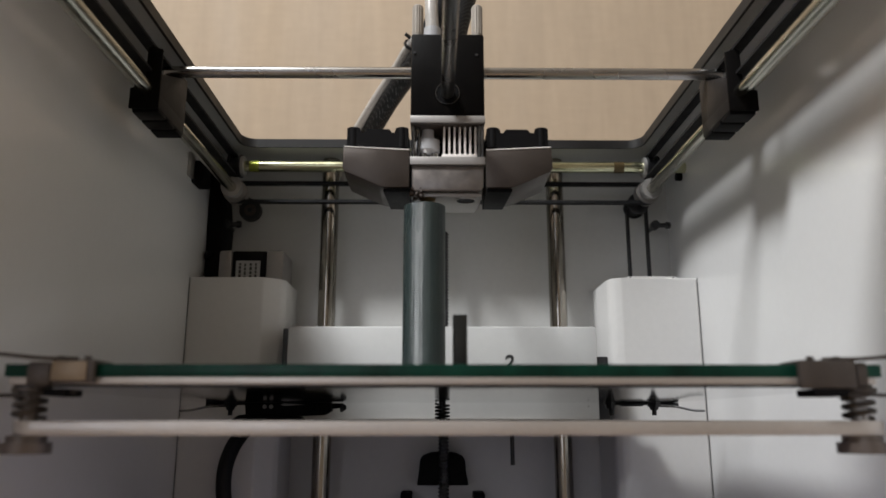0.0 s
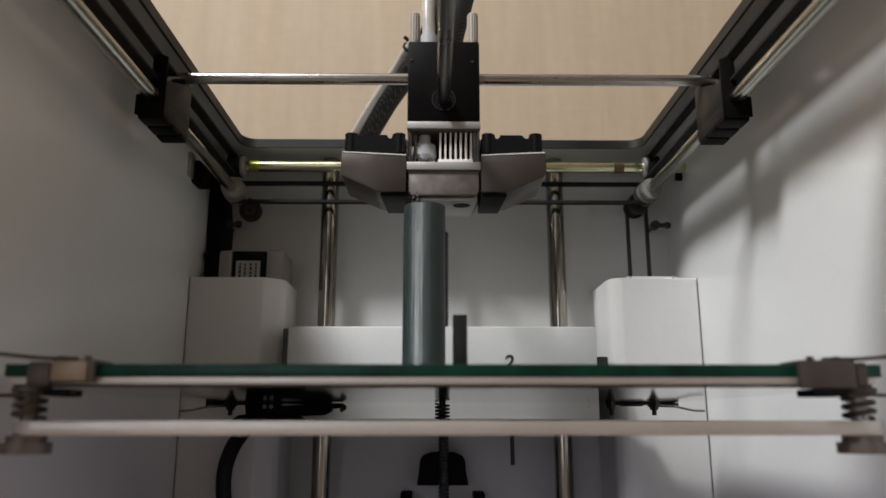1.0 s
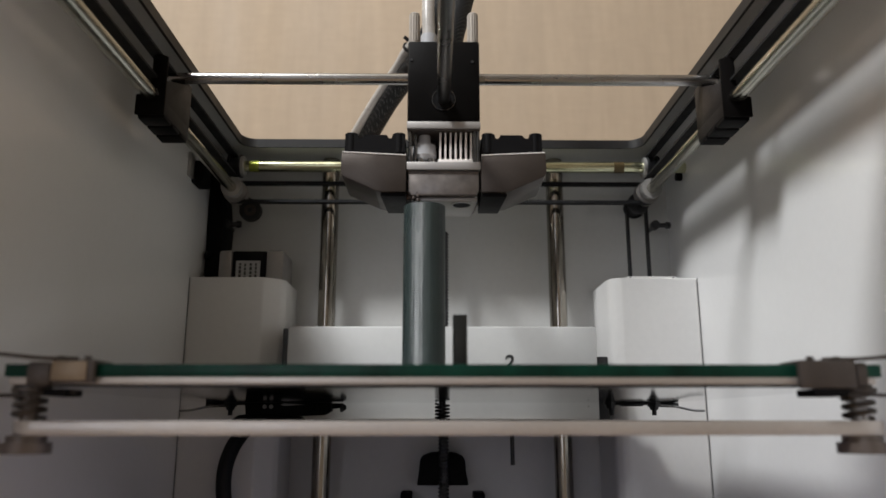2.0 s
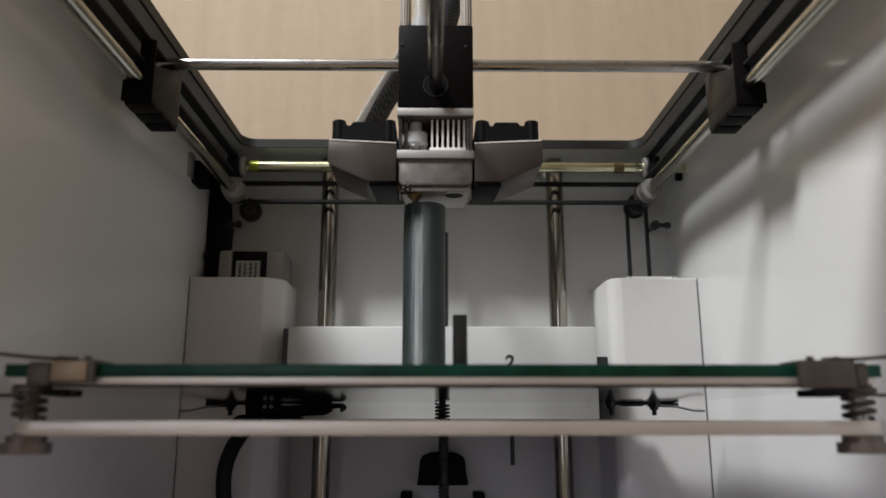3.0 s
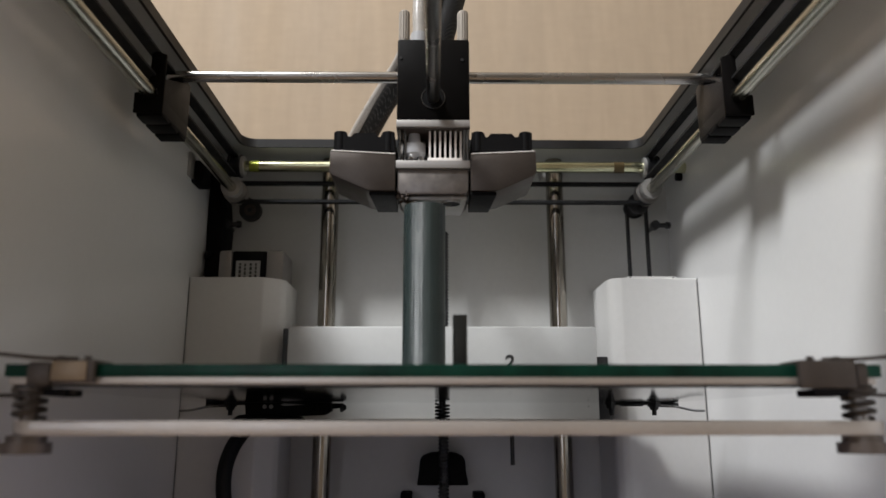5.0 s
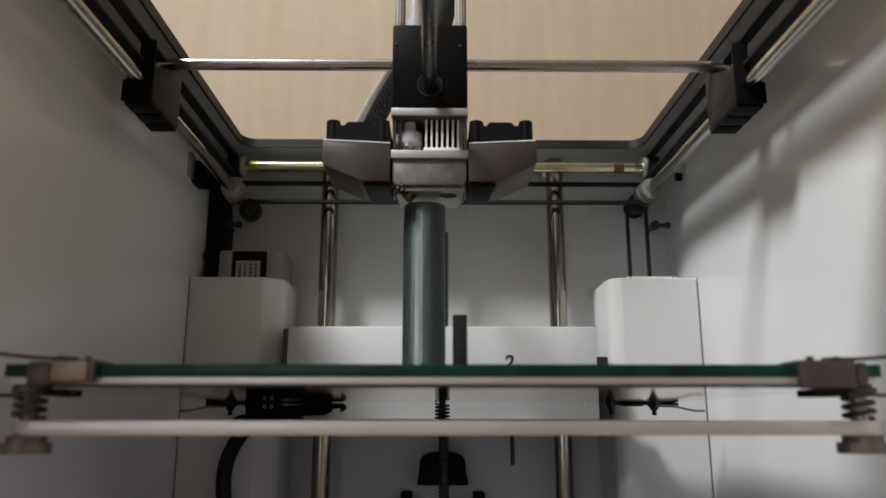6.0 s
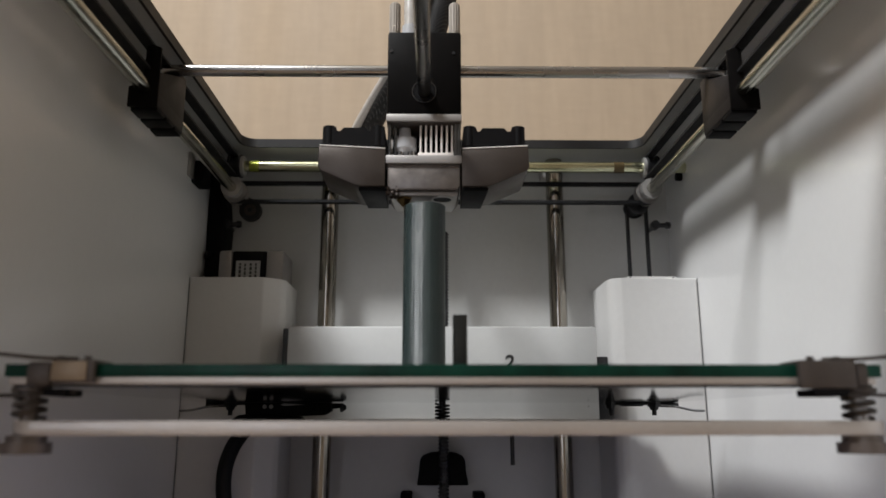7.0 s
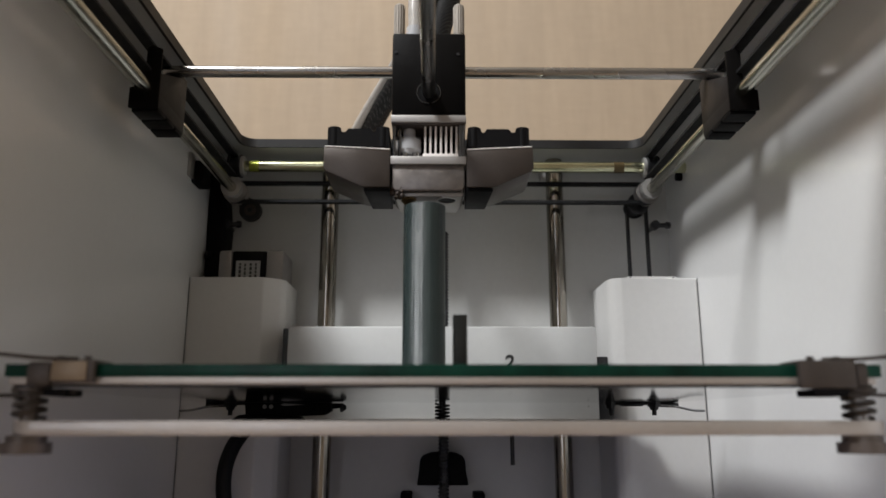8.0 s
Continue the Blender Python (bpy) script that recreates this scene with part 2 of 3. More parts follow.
def prism(bm, outline, axis, a0, a1, bevel=0.0):
    """An outline of 2D points, extruded along axis from a0 to a1."""
    def place(u, v, w):
        return {"x": (w, u, v), "y": (u, w, v), "z": (u, v, w)}[axis]
    lo = [bm.verts.new(place(u, v, a0)) for u, v in outline]
    hi = [bm.verts.new(place(u, v, a1)) for u, v in outline]
    n = len(outline)
    faces = [bm.faces.new(lo), bm.faces.new(hi[::-1])]
    faces += [bm.faces.new((lo[i], hi[i], hi[(i + 1) % n], lo[(i + 1) % n])) for i in range(n)]
    bmesh.ops.recalc_face_normals(bm, faces=faces)
    if bevel:
        edges = list({e for f in faces for e in f.edges})
        bmesh.ops.bevel(bm, geom=edges, offset=bevel, segments=2, affect="EDGES", profile=0.5)
    return bm


def tube(bm, points, r, seg=12, caps=True):
    """A round tube along a line of points."""
    pts = [Vector(p) for p in points]
    rows = []
    side = None
    for i, p in enumerate(pts):
        d = (pts[min(i + 1, len(pts) - 1)] - pts[max(i - 1, 0)]).normalized()
        if side is None:
            side = d.orthogonal().normalized()
        side = (side - d * side.dot(d)).normalized()
        up = d.cross(side)
        rows.append([bm.verts.new(p + r * (math.cos(2 * math.pi * k / seg) * side + math.sin(2 * math.pi * k / seg) * up)) for k in range(seg)])
    for a, b in zip(rows, rows[1:]):
        for k in range(seg):
            bm.faces.new((a[k], a[(k + 1) % seg], b[(k + 1) % seg], b[k]))
    if caps:
        bm.faces.new(rows[0][::-1])
        bm.faces.new(rows[-1])
    return bm


def coil(bm, x, y, z0, z1, r, wire, turns, steps=14):
    n = int(turns * steps)
    return tube(bm, [(x + r * math.cos(2 * math.pi * i / steps), y + r * math.sin(2 * math.pi * i / steps), z0 + (z1 - z0) * i / n) for i in range(n + 1)], wire, 8)


def curve_points(keys, steps):
    """A smooth line through the keys (Catmull-Rom)."""
    k = [Vector(p) for p in keys]
    k = [2 * k[0] - k[1]] + k + [2 * k[-1] - k[-2]]
    out = []
    for i in range(1, len(k) - 2):
        for s in range(steps):
            t = s / steps
            a, b, c, d = k[i - 1:i + 3]
            out.append(0.5 * ((2 * b) + (c - a) * t + (2 * a - 5 * b + 4 * c - d) * t * t + (3 * b - a - 3 * c + d) * t ** 3))
    return out + [k[-2]]


def mesh_of(name, bm, mat, base, smooth=38):
    for v in bm.verts:
        v.co = (v.co - Vector(base)) * 0.001
    bmesh.ops.recalc_face_normals(bm, faces=bm.faces[:])
    me = bpy.data.meshes.new(name)
    bm.to_mesh(me)
    bm.free()
    me.materials.append(mat)
    me.polygons.foreach_set("use_smooth", [True] * len(me.polygons))
    me.set_sharp_from_angle(angle=radians(smooth))
    return me


def place_of(base):
    return Vector(base) * 0.001 + Vector((0, 0, EYE_Z))


def thing(name, base, label, category, group="", kind=""):
    ob = new(name)
    ob.empty_display_size = 0.01
    ob.location = place_of(base)
    BASES[ob] = base
    return tagged(ob, label, category, group, kind)


def part(name, bm, mat, parent, label="", smooth=38):
    ob = new(name, mesh_of(name, bm, mat, BASES[parent], smooth))
    ob.parent = parent
    BASES[ob] = BASES[parent]
    return tagged(ob, label)


def single(name, bm, mat, base, label, category="", group="", kind=""):
    ob = new(name, mesh_of(name, bm, mat, base))
    ob.location = place_of(base)
    BASES[ob] = base
    return tagged(ob, label, category, group, kind)


def B():
    return bmesh.new()


# ---- room ----
def build_room():
    fz = -EYE_Z * 1000
    single("floor", box(B(), -1600, 1600, -2200, 1400, fz - 50, fz), WOOD, (0, 0, fz - 50), "plain brown floor of the room", "floor", kind="structure")
    single("wall_north", box(B(), -1700, 1700, 1250, 1350, fz, 1700), WALLPAPER, (0, 1250, fz), "beige woven wallpaper on the wall behind", "wall", kind="structure")
    # unseen wall, with an opening made for the fill lamp
    south = B()
    for x0, x1, z0, z1 in ((-1700, -1400, fz, 1700), (-400, 1700, fz, 1700), (-1400, -400, fz, -150), (-1400, -400, 950, 1700)):
        box(south, x0, x1, -2300, -2200, z0, z1)
    single("wall_south", south, PLASTER, (0, -2300, fz), "plain plastered room wall, unseen, with an opening added for the fill lamp", "wall", kind="structure")
    single("wall_east", box(B(), 1600, 1700, -2200, 1250, fz, 1700), PLASTER, (1600, 0, fz), "plain plastered room wall", "wall", kind="structure")
    single("wall_west", box(B(), -1700, -1600, -2200, 1250, fz, 1700), PLASTER, (-1600, 0, fz), "plain plastered room wall", "wall", kind="structure")
    single("ceiling", box(B(), -1700, 1700, -2300, 1350, 1700, 1760), PLASTER, (0, 0, 1700), "plain room ceiling", "ceiling", kind="structure")
    t = thing("table", (0, 630, fz), "plain wooden table under the printer", "table")
    part("tabletop", box(B(), -600, 600, 20, 1240, -172, -132, 3), WOOD, t)
    for x in (-570, 570):
        for y in (60, 1200):
            part("leg", box(B(), x - 25, x + 25, y - 25, y + 25, fz, -172, 2), WOOD, t)


# ---- the printer's housing ----
XL, XR, YB, YF, ZT, ZB = -169.5, 182.0, 567.0, 209.0, 200.0, -120.0


def rounded_rect(x0, x1, y0, y1, r, seg=6):
    pts = []
    for cx, cy, a in ((x1 - r, y1 - r, 0), (x0 + r, y1 - r, 90), (x0 + r, y0 + r, 180), (x1 - r, y0 + r, 270)):
        for k in range(seg + 1):
            w = radians(a + 90 * k / seg)
            pts.append((cx + r * math.cos(w), cy + r * math.sin(w)))
    return pts


def frame_plate(bm, outer, inner, z0, z1):
    """A plate with an opening; outer and inner run the same way round with equal counts."""
    n = len(outer)
    rows = []
    for line, z in ((outer, z0), (outer, z1), (inner, z1), (inner, z0)):
        rows.append([bm.verts.new((x, y, z)) for x, y in line])
    for i in range(4):
        for k in range(n):
            bm.faces.new((rows[i][k], rows[i][(k + 1) % n], rows[(i + 1) % 4][(k + 1) % n], rows[(i + 1) % 4][k]))
    return bm


def build_housing():
    h = thing("printer_housing", (6, 380, ZB - 12), "white powder-coated sheet metal printer housing, open top and front", "printer housing")
    part("side_panel", box(B(), XL - 6, XL, YF, YB, ZB, ZT, 0), WHITE, h)
    part("side_panel", box(B(), XR, XR + 6, YF, YB, ZB, ZT, 0), WHITE, h)
    part("back_panel", box(B(), XL - 6, XR + 6, YB, YB + 6, ZB, ZT), BACK_SHADED, h)
    part("bottom_panel", box(B(), XL - 6, XR + 6, YF, YB + 6, ZB - 12, ZB), BOUNCE_PAN, h, "unseen bottom pan, coloured blue to bounce cool light")
    outer = rounded_rect(XL - 6, XR + 6, YF - 6, YB + 6, 3)
    inner = rounded_rect(-141, 151.2, 249, 518, 11)
    part("top_frame", frame_plate(B(), outer, inner, ZT - 5.8, ZT - 2), FRAME_GREY, h, "grey painted top frame with rounded opening")
    inner2 = rounded_rect(-139.2, 149.5, 250.5, 516.5, 10)
    outer2 = rounded_rect(-140.8, 151, 249.2, 518, 11)
    part("edge_trim", frame_plate(B(), outer2, inner2, ZT - 6.2, ZT), GASKET, h, "dark trim round the opening")
    for x in (-150.0, 160.5):
        for y in (300, 395, 490):
            part("frame_screw", rod(B(), (x, y, ZT - 6.6), (x, y, ZT - 5.9), 1.6, seg=12), GASKET, h)
    part("front_crossbar", box(B(), XL - 6, XR + 6, YF - 6, YF, 172, ZT, 0), WHITE, h)
    part("front_post", box(B(), XL - 6, XL + 1, YF - 6, YF, ZB - 12, 172, 0), WHITE, h)
    part("front_post", box(B(), XR - 1, XR + 6, YF - 6, YF, ZB - 12, 172, 0), WHITE, h)


def build_covers():
    # corner covers over the two motors
    for side in (-1, 1):
        c = thing("motor_cover", ((XL if side < 0 else XR) - side * 30, 535, ZB), "white folded sheet metal cover in the rear corner" if side < 0 else "white bright-lit metal cover with a flat plate on top", "motor cover", "corner covers")
        w = XL if side < 0 else XR
        if side < 0:
            pts = [(w + 0.25, YB), (w + 0.25, 511), (w + 51, 511), (w + 61.8, 519.2), (w + 64.5, 524), (w + 64.5, YB)]
        else:
            pts = [(w - 0.25, YB), (w - 0.25, 511), (w - 53, 511), (w - 57.5, 512.6), (w - 60.8, 516), (w - 61.7, 520), (w - 61.7, YB)]
        part("body", prism(B(), pts, "z", ZB, 96.8, 1.2), COVER, c, smooth=24 if side < 0 else 19)
        part("seam", box(B(), *((w + 0.02, w + 0.22) if side < 0 else (w - 0.22, w - 0.02)), 510.9, 511.15, ZB, 96.5), GASKET, c, "dark gap beside the wall")
        if side > 0:
            part("top_plate", prism(B(), [(133, 97), (135.6, 99.3), (169.6, 99.3), (172.6, 97)], "y", 519, 548, 0.3), COVER, c, "thin metal plate")
            part("plate_hole", rod(B(), (167.8, 518.6, 98.2), (167.8, 519.2, 98.2), 0.6, seg=10), GASKET, c)
            part("plate_hole", rod(B(), (137.4, 518.6, 98.2), (137.4, 519.2, 98.2), 0.6, seg=10), GASKET, c)


def build_motor():
    m = thing("stepper_motor", (-131, 540, 60), "stepper motor with silver ends and black middle, paper label", "motor")
    part("end_cap", box(B(), -153.5, -144, 522, 556, 76, 118.3, 2), MOTOR_CAP, m)
    part("core", box(B(), -144, -120, 522.5, 555.5, 76.5, 117.8, 1.2), BLACK, m)
    part("end_cap", box(B(), -120, -107.5, 522, 556, 76, 118.3, 2), MOTOR_CAP, m)
    lab = part("label", box(B(), -141, -124, 521.9, 522.4, 90, 110.5, 0.0), LABEL, m, "white paper label with unreadable print")
    # rows of small print, standing on end
    for i in range(4):
        x, z = -138.9 + 3.8 * i, 92.0
        while z < 107.5:
            tall = 0.9 + (i * 5 + int(z * 10) * 3) % 4 * 0.55
            part("print_bar", box(B(), x, x + 1.7 - (i % 2) * 0.4, 521.5, 521.88, z, min(z + tall, 108.6)), INK, lab)
            z += tall + 0.75


def build_z_axis():
    for x in (-79.3, 90.2):
        g = thing("guide_rod", (x, 545, ZB), "polished vertical steel guide rod with oil stains", "rod", "vertical guide rods")
        part("shaft", rod(B(), (x, 545, ZB), (x, 545, 194), 6.4, seg=40), STEEL_DARK, g)
        part("clamp", box(B(), x - 8, x + 8, 550, YB, 182, 194, 1), ALU, g)
    s = thing("lead_screw", (6, 540, ZB), "dark threaded lead screw standing upright", "lead screw")
    part("core", rod(B(), (6, 540, ZB), (6, 540, 136), 3.0), DARK_STEEL, s)
    part("thread", coil(B(), 6, 540, ZB, 134.5, 3.3, 0.7, 104, 12), DARK_STEEL, s)
    b = thing("screw_bracket", (5.5, 545, -62), "black plastic bracket behind the lead screw", "bracket")
    part("plate", prism(B(), [(-12.5, -44), (23.5, -44), (23, -40), (21.8, -35), (21.3, -26.8), (19.4, -24.3), (14, -22.2), (5.5, -21.6), (-3.2, -22.2), (-8.6, -24.3), (-10.5, -26.8), (-11.2, -35), (-12, -40)], "y", 546, YB - 0.2, 1.0), BLACK, b)
    part("foot", box(B(), -24, -16, 546, YB - 0.2, -75, -49, 1), BLACK, b)
    part("foot", box(B(), 27, 35, 546, YB - 0.2, -75, -49, 1), BLACK, b)
    single("hanging_pin", rod(B(), (54, 540, -30), (54, 540, 4), 1.5, seg=12), DARK_STEEL, (54, 540, -30), "thin dark steel pin hanging below the carriage", "pin")


def build_carriage():
    c = thing("bed_carriage", (5, 510, 0), "white painted metal carriage behind the build plate", "carriage")
    # unseen rear carried back to the panel to block lamp light below
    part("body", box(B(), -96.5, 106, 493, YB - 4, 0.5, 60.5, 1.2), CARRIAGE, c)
    part("flange", box(B(), 106.3, 113.5, 495, YB - 6, 0.5, 41, 0.8), DARK_STEEL, c, "dark flange beside the body")
    part("flange", box(B(), -101, -96.8, 500, YB - 6, 0.5, 60, 0.5), DARK_STEEL, c, "dark flange beside the body")
    part("screw_hole", rod(B(), (98.9, 492.8, 9.0), (98.9, 493.1, 9.0), 0.35, seg=10), GASKET, c)
    font = bpy.data.curves.new("numeral", "FONT")
    font.body, font.size, font.extrude, font.shear, font.offset = "2", 0.0138, 0.00008, 0.2, 0.0002
    font.materials.append(INK)
    two = new("numeral", font)
    two.parent = c
    two.location = Vector((44 - 5, 492.8 - 510, 32.3)) * 0.001
    two.rotation_euler = (radians(90), 0, 0)
    tagged(two, "handwritten black numeral 2")
    p = thing("support_plate", (4, 370, -4.8), "pale metal support plate under the heated bed", "plate")
    part("plate", prism(B(), rounded_rect(-143, 154, 256, 492.5, 9), "z", -4.8, 0.0, 0.5), PLATE_EDGE, p)
    # unseen ears added to shape the shadow on the corner cover
    for x0, x1 in ((-143, -103), (112, 136)):
        part("shadow_ear", box(B(), x0, x1, 492.6, 504, -4.8, 0.0, 0.4), PLATE_EDGE, p)


def build_bed():
    hb = thing("heated_bed", (4, 370, 10.8), "pale heated bed plate with polished underside", "bed plate")
    part("plate", box(B(), -142, 149, 255.5, 481, 11.9, 14.2, 0.25), PLATE_EDGE, hb)
    part("underside", box(B(), -141.5, 148.5, 258.2, 480.6, 11.0, 11.85), BED_MIRROR, hb, "mirror-like polished underside")
    # dark strip hides the slab's bright edge and stands in for a dark gap
    part("dark_gap_strip", box(B(), -141.5, 148.5, 257.3, 258.0, 11.0, 11.88), GASKET, hb, "dark strip standing in for the gap under the bed")
    g = thing("glass_plate", (3.5, 370, 14.1), "glass build plate with a dark green edge", "glass")
    part("pane", box(B(), -143.6, 150.8, 256.6, 480.6, 14.3, 18.5, 0), GLASS, g)
    e = B()
    box(e, -144.2, 151.3, 255.8, 256.5, 14.3, 18.6, 0.25)
    part("edge", e, GLASS_EDGE, g, "dark green polished glass edge")
    e = B()
    box(e, -144.2, -143.7, 256.6, 480.6, 14.3, 18.6, 0.2)
    part("edge", e, GLASS_EDGE, g, "dark green polished glass edge")
    e = B()
    box(e, 150.9, 151.4, 256.6, 480.6, 14.3, 18.6, 0.2)
    part("edge", e, GLASS_EDGE, g, "dark green polished glass edge")
    # front corner clips, springs and nuts
    for side, x0, x1 in ((-1, -127.0, -113.0), (1, 122.0, 141.0)):
        x = (x0 + x1) / 2
        clip = thing("plate_clip", (x, 262, 10), "tan spring steel clip over the plate corner" if side < 0 else "grey spring steel clip over the plate corner", "clip", "corner clips")
        mat = CLIP_GREY
        part("jaw", box(B(), x0, x1, 252.4, 255.4, 10.4 if side > 0 else 12.2, 19.9, 0.7), mat, clip)
        part("top_lip", box(B(), x0, x1, 255.5, 268, 18.7, 19.9, 0.4), mat, clip)
        if side < 0:
            part("jaw_face", box(B(), x0 + 0.2, x1 - 2.2, 251.9, 252.3, 12.9, 19.3, 0.3), CLIP_TAN, clip, "tan worn face of the jaw")
        part("bottom_lip", box(B(), x0 + (-2 if side < 0 else 4.2), x1 - (8.8 if side < 0 else 3.2), 252.2, 266, 7.9, 10.36, 0.7), BLACK, clip)
        out = x0 if side < 0 else x1
        part("hinge", box(B(), *sorted((out + side * 0.3, out + side * (8.6 if side < 0 else 4.4))), 252.8, 255.3, 11.2, 19.2, 1.2), CLIP_GREY, clip, "dull grey hinge sleeve")
        part("wire_handle", tube(B(), curve_points([(x, 256, 20.4), (out + side * 2, 252, 20.2), (out + side * 14, 249, 21.2), (out + side * 26, 246, 22.4)], 5), 0.65, 8), SPRING_STEEL, clip)
        part("wire_handle", tube(B(), curve_points([(x, 257, 9.6), (out + side * 6, 258, 8.6), (out + side * 26, 262, 8.2)], 5), 0.65, 8), SPRING_STEEL, clip)
        part("pin", rod(B(), (x + 3.0, 254.2, 20.4), (x + 5.0, 254.2, 20.4), 0.8, seg=10), SPRING_STEEL, clip)
        part("pin", rod(B(), (x - 6.0, 254.2, 20.4), (x - 4.0, 254.2, 20.4), 0.8, seg=10), SPRING_STEEL, clip)
    for side, x in ((-1, -137.5), (1, 145.5)):
        scr = thing("levelling_screw", (x, 262, -12), "levelling screw with spring and knurled thumb nut", "screw", "levelling screws")
        # left bolt in darker metal for its shade, right in paler as lit
        part("bolt", rod(B(), (x, 262, -9), (x, 262, 10.9), 2.8), NUT_METAL if side < 0 else COLLAR, scr)
        part("spring", coil(B(), x, 262, 0.6, 10.2, 4.7, 0.9, 3.4), SPRING_STEEL, scr)
        part("washer", rod(B(), (x, 262, 9.4), (x, 262, 10.95), 6.2), CLIP_GREY, scr)
        n = B()
        rod(n, (x, 262, -10.8), (x, 262, -7.2), 8.2, seg=32)
        rod(n, (x, 262, -7.2), (x, 262, -4.9), 6.4, seg=32)
        part("thumb_nut", n, NUT_METAL, scr)
    scr = thing("levelling_screw", (4.5, 468, -6), "rear levelling screw with dark spring", "screw", "levelling screws")
    part("bolt", rod(B(), (4.5, 468, -6), (4.5, 468, 10.98), 2.1), DARK_STEEL, scr)
    part("spring", coil(B(), 4.5, 468, 0.6, 10.2, 4.1, 0.65, 4.6), DARK_STEEL, scr)
    # rear clips hanging below the plate
    for side, x in ((-1, -126.5), (1, 136.3)):
        y = 476
        c = thing("rear_clip", (x, y, 2), "dark hinge clip with wire arm below the plate's rear", "clip", "rear clips")
        part("pin", rod(B(), (x - 31 if side > 0 else x - 6, y, 10.3), (x + 6 if side > 0 else x + 14, y, 10.3), 0.9, seg=12), DARK_STEEL, c)
        if side > 0:
            part("sleeve", rod(B(), (x - 21, y, 9.9), (x - 7.0, y, 9.9), 1.2, seg=14), DARK_STEEL, c)
        n = B()
        rod(n, (x, y, 10.95), (x, y, 8.4), 4.5, 3.9, 6)
        rod(n, (x, y, 8.4), (x, y, 6.4), 3.0, 2.4, 12)
        rod(n, (x, y, 3.2), (x, y, 6.5), 1.45, seg=12)
        part("nut", n, DARK_STEEL, c)
        part("collar", rod(B(), (x + side * 2, y, 9.8), (x + side * 15, y, 9.4), 1.5, 1.6, 14), DARK_STEEL, c)
        part("wire_arm", tube(B(), curve_points([(x + side * 3, y - 1, 9.6), (x + side * 14, y - 1, 8.4), (x + side * 24, y - 1, 6.3), (x + side * 31, y - 1, 6.0)], 5), 0.75, 10), STEEL_DULL, c)
        if side > 0:
            n = B()
            rod(n, (x - 27.4, y, 10.95), (x - 27.4, y, 7.4), 3.5, 2.8, 6)
            rod(n, (x - 26.6, y, 3.2), (x - 26.6, y, 7.5), 1.5, 2.0, 12)
            part("nut", n, DARK_STEEL, c)
    # connector and cable under the left rear
    k = thing("bed_cable", (-92, 478, -2), "black bed cable with plug block hanging below", "cable")
    part("plug", prism(B(), [(-117, 10.95), (-64, 10.95), (-63.5, 6.0), (-68, 3.4), (-94, 2.4), (-116, 3.0)], "y", 472, 480, 0.5), CABLE, k)
    part("plug_shell", prism(B(), [(-125, 0.4), (-80, 0.4), (-82, 2.6), (-106, 4.6), (-120, 3.4)], "y", 471, 480, 0.6), CABLE, k)
    for x in (-104.5, -100.5):
        part("terminal", rod(B(), (x, 471.2, 8.4), (x, 473, 8.4), 1.3, seg=10), COLLAR, k)
    part("latch", prism(B(), [(-95, 9.6), (-92.5, 10.4), (-80, 9.6), (-92.5, 8.8)], "y", 471.3, 472.6), COLLAR, k)
    part("strain_relief", rod(B(), (-64, 476, 8.8), (-58.5, 476, 9.0), 1.8, 1.4, 14), CABLE, k)
    lug = rod(B(), (-58.4, 475, 7.9), (-56.8, 475, 7.9), 2.7, seg=6)
    rod(lug, (-56.8, 475, 7.9), (-54.9, 475, 7.9), 2.4, 1.2, 16)
    part("cap_nut", lug, DARK_STEEL, k)
    part("sheath", tube(B(), curve_points([(-112, 484, 3), (-121, 492, -6), (-129.5, 496, -18), (-133.5, 497, -34), (-131, 497, -54), (-118, 496, -80), (-98, 495, -119)], 8), 4.8, 14), CABLE, k)


def ridged_tube(bm, x, y, z0, z1, r, r_in, seg=84):
    """A hollow upright tube whose outside carries faint upright ridges."""
    rng = random.Random(7)
    radii = [r + rng.uniform(-0.10, 0.06) for _ in range(seg)]
    def circle(z, radius):
        return [bm.verts.new((x + radius[k] * math.cos(2 * math.pi * k / seg), y + radius[k] * math.sin(2 * math.pi * k / seg), z)) for k in range(seg)]
    inside = [r_in] * seg
    rows = [circle(z0, radii), circle(z1, radii), circle(z1, inside), circle(z0, inside)]
    for i in range(4):
        for k in range(seg):
            bm.faces.new((rows[i][k], rows[i][(k + 1) % seg], rows[(i + 1) % 4][(k + 1) % seg], rows[(i + 1) % 4][k]))
    return bm


def build_prints():
    t = thing("printed_tube", (-5.4, 361.0, 18.6), "grey-green printed plastic tube standing on the glass", "printed tube")
    part("wall", ridged_tube(B(), -5.4, 361.0, 18.6, 103.7, 10.35, 8.6), PRINT, t, smooth=9)
    part("rim", ring(B(), (-5.4, 361.0, 103.7), (-5.4, 361.0, 103.95), 10.3, 9.3, 72), PRINT, t, "fresh top layer")
    single("printed_stub", prism(B(), rounded_rect(7.0, 12.8, 297, 302.8, 1.4, 4), "z", 18.6, 41.2, 0.3), STUB, (10, 300, 18.6), "short dark printed post on the glass", "printed post")


# ---- gantry ----
def pulley(bm, a, b, r):
    """A toothed belt pulley with flanges between a and b."""
    a, b = Vector(a), Vector(b)
    d = (b - a).normalized()
    rod(bm, a, b, r - 0.8, seg=28)
    rod(bm, a, a + d * 1.3, r + 1.4, seg=28)
    rod(bm, b - d * 1.3, b, r + 1.4, seg=28)
    return bm


ROD_L, ROD_R, ROD_Z = -146.0, 155.5, 163.0
SHAFT_Y, SHAFT_Z, CROSS_Z = 520.0, 180.2, 185.0


